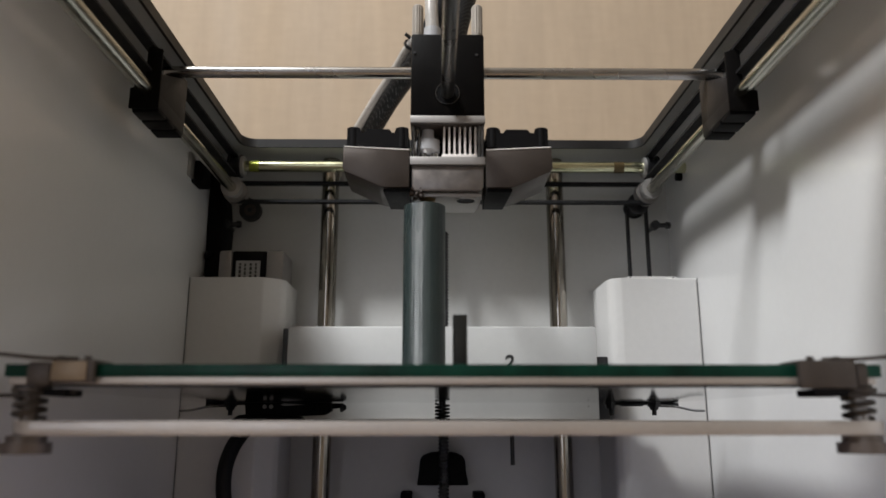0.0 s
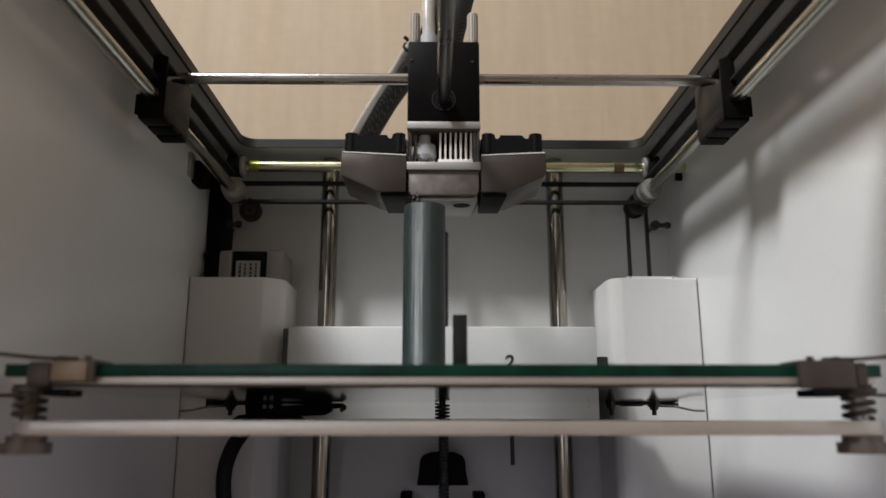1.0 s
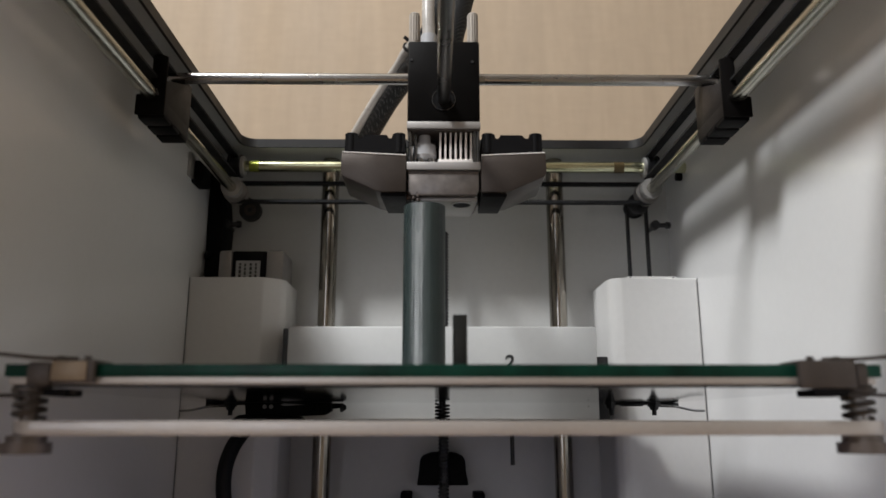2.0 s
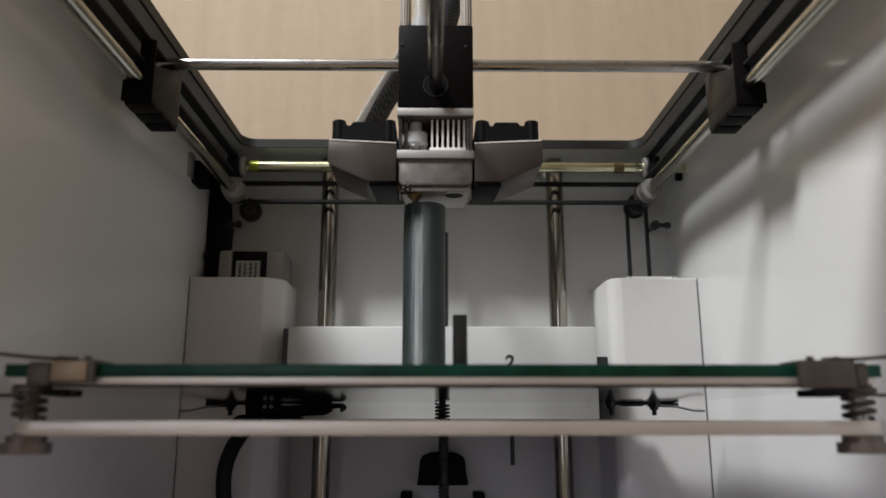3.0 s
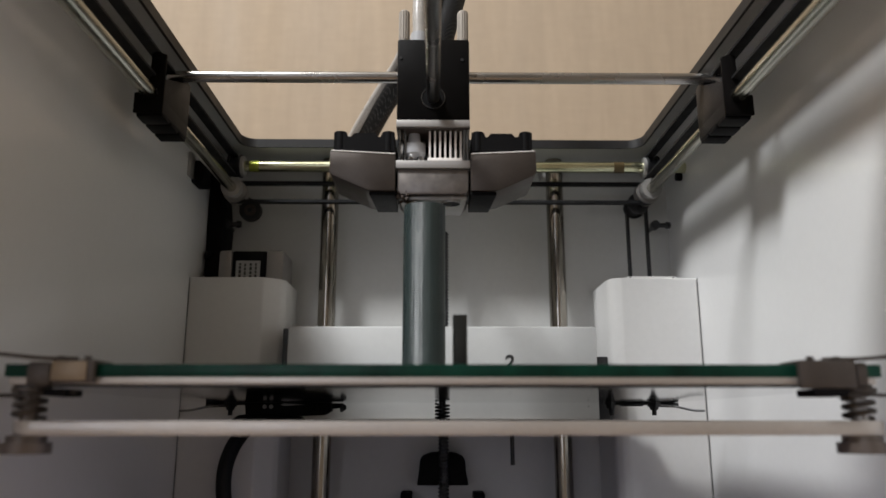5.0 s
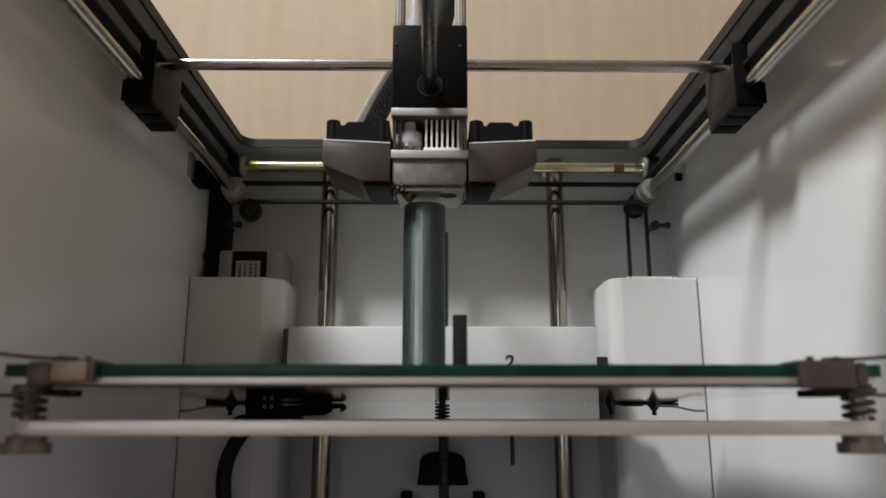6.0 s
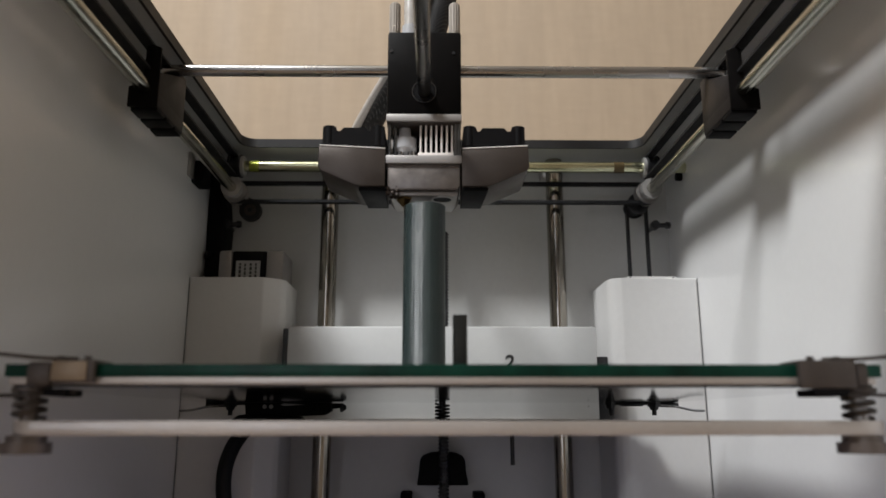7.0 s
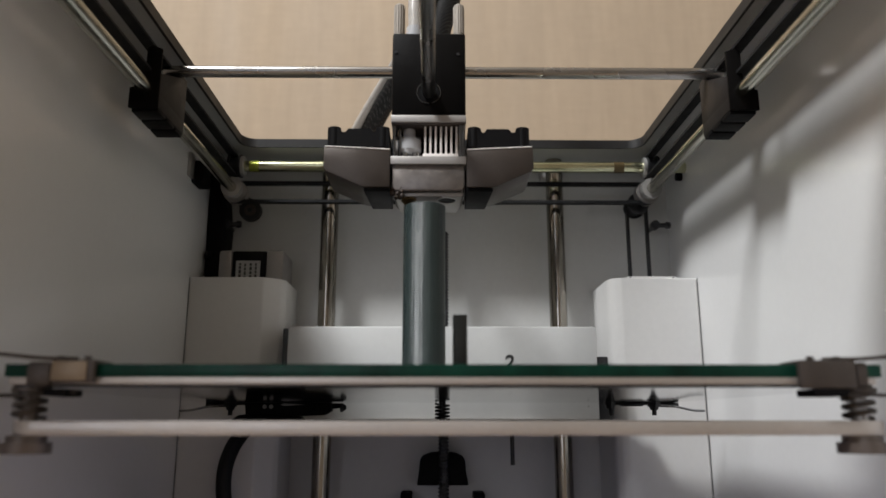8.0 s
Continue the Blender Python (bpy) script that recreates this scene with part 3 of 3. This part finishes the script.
def build_shafts():
    for x, s in ((ROD_L, -1), (ROD_R, 1)):
        g = thing("side_shaft", (x, 380, ROD_Z - 4), "polished steel side shaft with belt pulley", "shaft", "gantry shafts")
        part("shaft", rod(B(), (x, YF, ROD_Z), (x, YB, ROD_Z), 4.0, seg=32), STEEL_OILY, g)
        part("collar", ring(B(), (x, 514, ROD_Z), (x, 519, ROD_Z), 7.3, 4.05, 32), COLLAR, g, "bright aluminium collar")
        part("hub", rod(B(), (x, 519, ROD_Z), (x, 524, ROD_Z), 6.0), ALU, g)
        part("pulley", pulley(B(), (x, 524.2, ROD_Z), (x, 533, ROD_Z), 7.2), ALU, g)
        part("bearing", ring(B(), (x, 558, ROD_Z), (x, YB - 0.1, ROD_Z), 5.6, 4.05, 32), GASKET, g)
    g = thing("rear_shaft", (6, SHAFT_Y, SHAFT_Z - 4), "oily steel shaft across the rear with end collars", "shaft", "gantry shafts")
    part("shaft", rod(B(), (XL, SHAFT_Y, SHAFT_Z), (XR, SHAFT_Y, SHAFT_Z), 4.0, seg=32), SHAFT_GREEN, g)
    part("grease", ring(B(), (-134.6, SHAFT_Y, SHAFT_Z), (-127.8, SHAFT_Y, SHAFT_Z), 4.12, 3.9, 32), GREASE, g, "yellow-green grease ring")
    part("stain", ring(B(), (129.7, SHAFT_Y, SHAFT_Z), (137, SHAFT_Y, SHAFT_Z), 4.1, 3.9, 32), RUST, g, "brown rust stain")
    for x, s in ((-140.4, 1), (153.0, -1)):
        part("collar", ring(B(), (x, SHAFT_Y, SHAFT_Z), (x + s * 1.9, SHAFT_Y, SHAFT_Z), 7.4, 4.05, 32), COLLAR, g, "bright aluminium collar")
        part("pulley", pulley(B(), (x - s * 0.2, SHAFT_Y, SHAFT_Z), (x - s * 9, SHAFT_Y, SHAFT_Z), 7.2), DARK_STEEL, g)
    g = thing("front_shaft", (6, 225, SHAFT_Z - 4), "steel shaft across the front below the top frame", "shaft", "gantry shafts")
    part("shaft", rod(B(), (XL, 225, SHAFT_Z), (XR, 225, SHAFT_Z), 4.0, seg=32), STEEL_OILY, g)


def belt_loop(bm, p, q, r, width, axis, thick=1.4):
    """A flat belt round two pulleys: p and q are the axle centres, axis the axle's direction."""
    p, q, axis = Vector(p), Vector(q), Vector(axis).normalized()
    d = (q - p).normalized()
    n = axis.cross(d)
    line = []
    for c, start in ((p, 90), (q, -90)):
        for k in range(9):
            w = radians(start + 180 * k / 8)
            line.append((c, d * math.cos(w) + n * math.sin(w)))
    rows = []
    for rr, s in ((r + thick, -1), (r + thick, 1), (r, 1), (r, -1)):
        rows.append([bm.verts.new(c + v * rr + axis * s * width / 2) for c, v in line])
    m = len(line)
    for i in range(4):
        for k in range(m):
            bm.faces.new((rows[i][k], rows[i][(k + 1) % m], rows[(i + 1) % 4][(k + 1) % m], rows[(i + 1) % 4][k]))
    return bm


def build_belts():
    rear = belt_loop(B(), (ROD_L, 528.6, ROD_Z), (ROD_R, 528.6, ROD_Z), 6.5, 6, (0, 1, 0))
    # moulded teeth on the inner side of both runs
    for i in range(148):
        x = ROD_L + 2.5 + i * 2.0
        box(rear, x, x + 1.0, 525.6, 531.6, ROD_Z + 5.7, ROD_Z + 6.5)
        box(rear, x, x + 1.0, 525.6, 531.6, ROD_Z - 6.5, ROD_Z - 5.7)
    single("rear_belt", rear, RUBBER, (5, 528.6, 155), "black toothed belt across the rear", "belt", "drive belts")
    for x in (ROD_L - 0.5, ROD_R + 0.5):
        single("side_belt", belt_loop(B(), (x, 225, SHAFT_Z), (x, SHAFT_Y, SHAFT_Z), 6.5, 6, (1, 0, 0)), RUBBER, (x, 380, 177), "black toothed belt beside the side shaft", "belt", "drive belts")
    single("motor_belt", belt_loop(B(), (150.5, 541, ROD_Z - 6), (150.5, 541, 70), 6.4, 6, (0, 1, 0)), RUBBER, (150.5, 541, 62), "black belt running down to the motor", "belt", "drive belts")
    single("idler_pulley", pulley(B(), (150.5, 534, ROD_Z - 6), (150.5, 548, ROD_Z - 6), 6.6), DARK_STEEL, (150.5, 541, 150), "dark belt pulley on the shaft end", "pulley", "pulleys")
    idler = thing("idler_pulley", (-139.5, 550, 146), "dark idler wheel with a grey hub on the back panel", "pulley", "pulleys")
    part("wheel", pulley(B(), (-139.5, 546, 154.6), (-139.5, 551, 154.6), 6.8), DARK_STEEL, idler)
    part("hub", ring(B(), (-139.5, 545.3, 154.6), (-139.5, 545.9, 154.6), 4.4, 2.2, 24), CLIP_GREY, idler, "grey hub")
    part("axle", rod(B(), (-139.5, 545.0, 154.6), (-139.5, YB - 0.1, 154.6), 1.9, seg=14), DARK_STEEL, idler)
    c = thing("cable_channel", (-160, 545, 60), "black wiring channel down the rear corner", "cable channel")
    part("channel", prism(B(), [(-169.3, 186), (-162, 184), (-158.5, 160), (-156.5, 140), (-157.5, 96), (-169, 96)], "y", 540, YB - 0.2, 1.0), BLACK, c)
    part("knob", rod(B(), (-168, 538, 118), (-164, 538, 118), 3.2, seg=14), BLACK, c)
    b = thing("limit_switch", (-166, 500, 160), "small black limit switch with a metal tab", "switch")
    part("body", box(B(), -169.4, -161, 498, 516, 161, 177, 1), BLACK, b)
    part("tab", box(B(), -169.4, -167, 489, 497.9, 163, 180, 0.5), ALU, b)
    for x, s in ((-157.5, -1), (166.0, -1)):
        p = thing("shoulder_screw", (x, 552, 142), "small dark shoulder screw in the back panel", "screw", "panel screws")
        part("head", rod(B(), (x, 545.5, 144), (x, 550, 144), 3.5, seg=16), DARK_STEEL, p)
        part("stem", rod(B(), (x, 550, 144), (x, YB - 0.1, 144), 1.6, seg=12), DARK_STEEL, p)
        part("pin", rod(B(), (x - s * 2.5, 548, 144), (x - s * 9, 548, 144), 1.8, seg=12), DARK_STEEL, p)
        part("tip", rod(B(), (x - s * 8.4, 548, 144), (x - s * 11.5, 548, 144), 2.9, 2.4, 14), DARK_STEEL, p)
    single("panel_screw", rod(B(), (XR - 4, 528, 176), (XR - 0.05, 528, 176), 3.2, seg=14), BLACK, (XR, 528, 173), "black screw head in the side panel", "screw", "panel screws")


X0, Y0, YC = 6.06, 355.2, 378.4


def build_cross_x():
    g = thing("cross_slide", (X0, YC, 160), "polished cross rod between two black sliding blocks", "cross slide")
    part("rod", rod(B(), (-147, YC, CROSS_Z), (156.5, YC, CROSS_Z), 3.15, seg=32), STEEL, g, "polished steel cross rod")
    for s in (-1, 1):
        rx = ROD_L if s < 0 else ROD_R
        b = B()
        prism(b, [(rx + s * 7.6, 163), (rx + s * 7.6, 153), (rx - s * 7, 153), (rx - s * 7, 172.0), (rx + s * 0.2, 172.0), (rx + s * 0.5, 164.5)], "y", 353.0, 391, 0.7)
        x0, x1 = sorted((rx - s * 7.06, rx - s * 0.4))
        prism(b, [(353.3, 160), (353.3, 171.6), (YC, 181.3), (YC + 3.4, 183), (YC + 3.4, 185), (390.9, 185), (390.9, 160)], "x", x0, x1, 0.3)
        blk = part("block", b, BROWN_BLACK, g, "dark plastic sliding block")
        part("front_plate", prism(B(), [(rx + s * 7.8, 163.4), (rx + s * 7.8, 152.5), (rx - s * 7.2, 152.5), (rx - s * 7.2, 184.5), (rx - s * 2, 186.5), (rx + s * 0.5, 185), (rx + s * 0.8, 165)], "y", 351.6, 353.2, 0.4), BLOCK_BLACK, blk)
        for y0, y1 in ((354, 365), (367, 378), (380, 390)):
            part("lower_rib", box(B(), *sorted((rx + s * 6.8, rx - s * 6.6)), y0, y1, 151.2, 153.2, 0.4), BLACK, blk)
    return g


def build_cross_y():
    g = thing("depth_slide", (X0, 380, 155), "dark steel rod running through the head in depth", "cross slide")
    part("rod", rod(B(), (X0, 222, 162.6), (X0, 530, 162.6), 3.3, seg=32), STEEL_DULL, g, "polished steel cross rod")
    part("block", box(B(), X0 - 13, X0 + 13, 526.5, 545, 156.5, 192, 1), BROWN_BLACK, g)
    part("block", box(B(), X0 - 13, X0 + 13, 219, 237, 156.5, 192, 1), BROWN_BLACK, g)
    return g


def build_head():
    h = thing("print_head", (X0, YC, 105), "dual nozzle print head with black block and side fans", "print head")
    b = box(B(), X0 - 18.8, X0 + 18.8, Y0, Y0 + 44, 150.5, 196, 1.2)
    blk = part("block", b, BLOCK_BLACK, h, "black anodised bearing block")
    part("bearing_ring", ring(B(), (X0, Y0 - 0.5, 162.6), (X0, Y0 + 0.2, 162.6), 6.15, 5.85, 40), STEEL_DULL, blk, "thin bright bearing rim")
    part("bearing", ring(B(), (X0, Y0 - 0.25, 162.6), (X0, Y0 + 0.1, 162.6), 5.5, 3.3, 32), BLACK, blk)
    for dx, dz in ((-17, 185), (15, 184)):
        part("bolt", rod(B(), (X0 + dx, Y0 - 0.4, dz), (X0 + dx, Y0 + 0.1, dz), 0.8, seg=10), DARK_STEEL, blk)
    part("upper_plate", box(B(), X0 - 18.9, X0 + 18.9, Y0 - 0.6, Y0 + 44, 146.4, 150.3, 0.35), PLATE_ALU, h, "pale aluminium plate")
    part("lower_plate", box(B(), X0 - 18.9, X0 + 18.9, Y0 - 0.6, Y0 + 44, 124.2, 128.4, 0.35), PLATE_ALU, h, "pale aluminium plate")
    for dx in (-17.3, -14.6, 16.0, 17.6):
        part("post", rod(B(), (X0 + dx, Y0 + 2.2 + (2 if abs(dx) < 16 else 0), 128.4), (X0 + dx, Y0 + 2.2 + (2 if abs(dx) < 16 else 0), 146.4), 0.9, seg=14), STEEL_DULL, h)
    c = B()
    rod(c, (X0 - 9.9, Y0 + 9, 134.2), (X0 - 9.9, Y0 + 9, 139.8), 6.2, 6.0, 24)
    rod(c, (X0 - 9.9, Y0 + 9, 139.6), (X0 - 9.9, Y0 + 9, 145.6), 3.5, 3.1, 20)
    rod(c, (X0 - 9.9, Y0 + 9, 131.4), (X0 - 9.9, Y0 + 9, 134.2), 3.6, 6.2, 24)
    part("coupler", c, TUBE_WHITE, h, "pale tube coupler")
    for dx in (-12, -6.5):
        part("grub_screw", rod(B(), (X0 + dx, Y0 + 4, 128.4), (X0 + dx, Y0 + 4, 131.5), 1.8, seg=12), STEEL, h)
    # thin dark sheet gives the upper plate's underside its shade
    part("shade_sheet", box(B(), X0 - 18.4, X0 + 18.4, Y0 + 0.2, Y0 + 26.8, 145.7, 146.35, 0.15), CLIP_GREY, h, "dark sheet standing in for shade under the upper plate")
    part("heatsink_base", box(B(), X0 - 2.9, X0 + 14.9, Y0 + 1.2, Y0 + 26, 128.5, 130.4, 0.2), ALU_PLATE, h)
    for i in range(7):
        x = X0 - 2.2 + i * 2.65
        part("fin", box(B(), x, x + 1.0, Y0 + 3, Y0 + 26, 130.5, 145.6, 0.15), ALU_PLATE, h)
    # made-up grey plate gives the coupler its paler background
    part("backing_plate", box(B(), X0 - 17.8, X0 - 4.0, Y0 + 17, Y0 + 18.2, 128.5, 146.3, 0.2), COVER_METAL, h, "grey plate added as the paler background behind the coupler")
    part("inner_wall", box(B(), X0 - 18, X0 + 18, Y0 + 27, Y0 + 30, 128.5, 146.3), BLACK, h)
    part("heater_cover", prism(B(), [(X0 - 18, 124), (X0 + 18, 124), (X0 + 18, 113), (X0 + 16, 110.6), (X0 - 16, 110.6), (X0 - 18, 113)], "y", Y0 + 0.6, Y0 + 36, 0.6), COVER_METAL, h, "brushed steel heater cover")
    n = B()
    prism(n, [(X0 - 17, Y0 + 3), (X0 + 17, Y0 + 3), (X0 + 15, Y0 + 33), (X0 - 15, Y0 + 33)], "z", 108.6, 110.5, 0.3)
    part("bottom_plate", n, PLATE_ALU, h, "pale bottom plate")
    part("nozzle_hole", rod(B(), (X0 + 9.2, Y0 + 8.5, 108.2), (X0 + 9.2, Y0 + 8.5, 108.7), 4.6, seg=28), BLACK, h, "open dark hole of the spare nozzle")
    part("nozzle_rim", ring(B(), (X0 + 9.2, Y0 + 8.5, 107.9), (X0 + 9.2, Y0 + 8.5, 108.5), 5.1, 4.65, 28), COLLAR, h, "thin bright rim of the open hole")
    part("cover_seam", box(B(), X0 - 16.4, X0 + 16.4, Y0 + 0.35, Y0 + 0.9, 110.7, 111.5, 0.1), CHAR, h, "dark scorched seam under the heater cover")
    z = B()
    rod(z, (X0 - 9.9, Y0 + 8.2, 107.6), (X0 - 9.9, Y0 + 8.2, 110), 4.4, seg=6)
    rod(z, (X0 - 9.9, Y0 + 8.2, 104.1), (X0 - 9.9, Y0 + 8.2, 107.6), 0.7, 3.9, 24)
    part("nozzle", z, BRASS, h, "burnt brass nozzle")
    ch = B()
    for i in range(28):
        p = Vector((X0 - 18.2 + random.random() * 6.5, Y0 + 0.2 + random.random() * 5.5, 108.2 + random.random() ** 2 * 6))
        bmesh.ops.create_icosphere(ch, subdivisions=1, radius=0.7 + random.random() * 0.9, matrix=Matrix.Translation(p))
    part("residue", ch, CHAR, h, "charred plastic residue")
    for s in (-1, 1):
        out = [(X0 + s * 52, 133.4), (X0 + s * 19, 131.8), (X0 + s * 19, 112.2), (X0 + s * 31, 112.2), (X0 + s * 34, 112.8), (X0 + s * 51, 120.4), (X0 + s * 52.3, 122.5)]
        d = part("air_duct", prism(B(), out, "y", Y0 - 1, Y0 + 34, 0.5), DUCT, h, "warm grey sheet metal air duct")
        part("rolled_edge", rod(B(), (X0 + s * 51.6, Y0 - 0.9, 133.3), (X0 + s * 19.2, Y0 - 0.9, 131.75), 0.38, seg=8), ALU_PLATE, d, "bare bright edge of the sheet")
        part("outlet", prism(B(), [(X0 + s * 19.1, Y0 + 0.6), (X0 + s * 32, Y0 + 0.6), (X0 + s * 30, Y0 + 33), (X0 + s * 19.1, Y0 + 33)], "z", 110.4, 112.1, 0.3), BLACK, d, "black air outlet")
        outline = [(50.5, 133.6), (50.5, 143.6), (44.2, 143.6), (43.4, 141.3), (41.8, 141.3), (40.2, 143.1), (29.4, 143.1), (28, 141.2), (26.8, 141.2), (26, 143.6), (19.8, 143.6), (19.8, 133.6)]
        fan = part("fan", prism(B(), [(X0 + s * u, v) for u, v in outline], "y", Y0 + 0.1, Y0 + 36), BLACK, h, "black plastic cooling fan", smooth=10)
        for fx in (47.4, 22.9):
            for fy in (2.9, 33.0):
                part("boss", rod(B(), (X0 + s * fx, Y0 + fy, 133.6), (X0 + s * fx, Y0 + fy, 144.2), 3.2, seg=18), BLACK, fan)
        part("fan_screw", rod(B(), (X0 + s * 22.9, Y0 + 4.3, 143.9), (X0 + s * 22.9, Y0 + 4.3, 144.5), 2.1, seg=12), STUD, fan)
        part("fan_screw", rod(B(), (X0 + s * 47.4, Y0 + 4.3, 143.9), (X0 + s * 47.4, Y0 + 4.3, 144.2), 1.8, seg=12), STUD, fan)
    for dx in (-15.6, 15.6):
        for dy in (4.5, 39):
            st = B()
            rod(st, (X0 + dx, Y0 + dy, 196), (X0 + dx, Y0 + dy, 213.6), 2.7, seg=24)
            rod(st, (X0 + dx, Y0 + dy, 213.6), (X0 + dx, Y0 + dy, 214.4), 2.7, 2.0, 24)
            for k in range(14):
                w = 2 * math.pi * k / 14
                kx, ky = X0 + dx + 2.68 * math.cos(w), Y0 + dy + 2.68 * math.sin(w)
                rod(st, (kx, ky, 197.5), (kx, ky, 213.2), 0.3, seg=6)
            part("thumb_screw", st, STUD, h, "pale knurled thumb screw")
    part("fitting", rod(B(), (X0 - 8, Y0 + 20, 196), (X0 - 8, Y0 + 20, 209.5), 5.0, 4.6, 24), TUBE_WHITE, h, "pale tube fitting")
    return h


# cables that bend between the head and the back: rigid pieces, each moving its share
SLEEVE_LINE = [(9, 388, 194), (10, 390, 215), (16, 398, 243), (25, 410, 290), (30, 435, 340), (23, 464, 342), (8, 482, 302), (-8, 496, 262.3), (-20.8, 520, 254.1), (-37.0, 548, 243.7), (-50.6, 575, 233.4), (-63, 600, 222), (-72, 618, 195), (-76, 624, 160)]
TUBE_LINE = [(-2, 375.2, 197), (-2, 376, 212), (-2.5, 378, 229), (-1, 386, 280), (2, 412, 345), (2, 446, 358), (15, 474, 314), (5, 486, 282), (-17.0, 500, 268.0), (-29.6, 522, 259.4), (-48, 552, 246), (-63.6, 580, 234.5), (-77.6, 606, 222), (-95, 622, 195), (-98, 628, 158)]


def build_sleeve(name, line, radius, mat, label, category, seg):
    t = thing(name, line[-1], label, category)
    pts = curve_points(line, 7)
    pieces = []
    for i in range(len(pts) - 1):
        a, b = pts[i], pts[i + 1]
        d = (b - a).normalized()
        bm = tube(B(), [a - d * 0.5, a, b, b + d * 0.5], radius, seg)
        share = 1 - i / (len(pts) - 2)
        pieces.append((part("piece", bm, mat, t), share * share * (3 - 2 * share)))
    return t, pieces


build_room()
build_housing()
build_covers()
build_motor()
build_z_axis()
build_carriage()
build_bed()
build_prints()
build_shafts()
build_belts()
CROSS_X = build_cross_x()
CROSS_Y = build_cross_y()
HEAD = build_head()
SLEEVE, SLEEVE_PIECES = build_sleeve("braided_sleeve", SLEEVE_LINE, 7.8, BRAID, "black braided cable sleeve arching behind the head", "cable sleeve", 16)
FEED, FEED_PIECES = build_sleeve("feed_tube", TUBE_LINE, 3.7, FEED_TUBE, "translucent white filament feed tube", "feed tube", 14)
tie = B()
ring(tie, (-18.4, 500.0, 267.4), (-19.4, 501.6, 266.6), 4.7, 3.8, 20)
tube(tie, [(-18.2, 498, 270.6), (-20.2, 496.5, 272), (-22.2, 495.5, 273)], 1.4, 6)
TIE = part("zip_tie", tie, DARK_STEEL, SLEEVE, "dark cable tie")


def motions():
    def rows(ob, fx, fy):
        p = ob.location.copy()
        return [(t, pose(p.x + dx * fx * 0.001, p.y + dy * fy * 0.001, p.z)) for t, dx, dy in HEAD_ROWS]
    walk(HEAD, rows(HEAD, 1, 1))
    walk(CROSS_X, rows(CROSS_X, 0, 1))
    walk(CROSS_Y, rows(CROSS_Y, 1, 0))
    for ob, share in SLEEVE_PIECES + FEED_PIECES + [(TIE, 0.55)]:
        walk(ob, rows(ob, share, share))


motions()
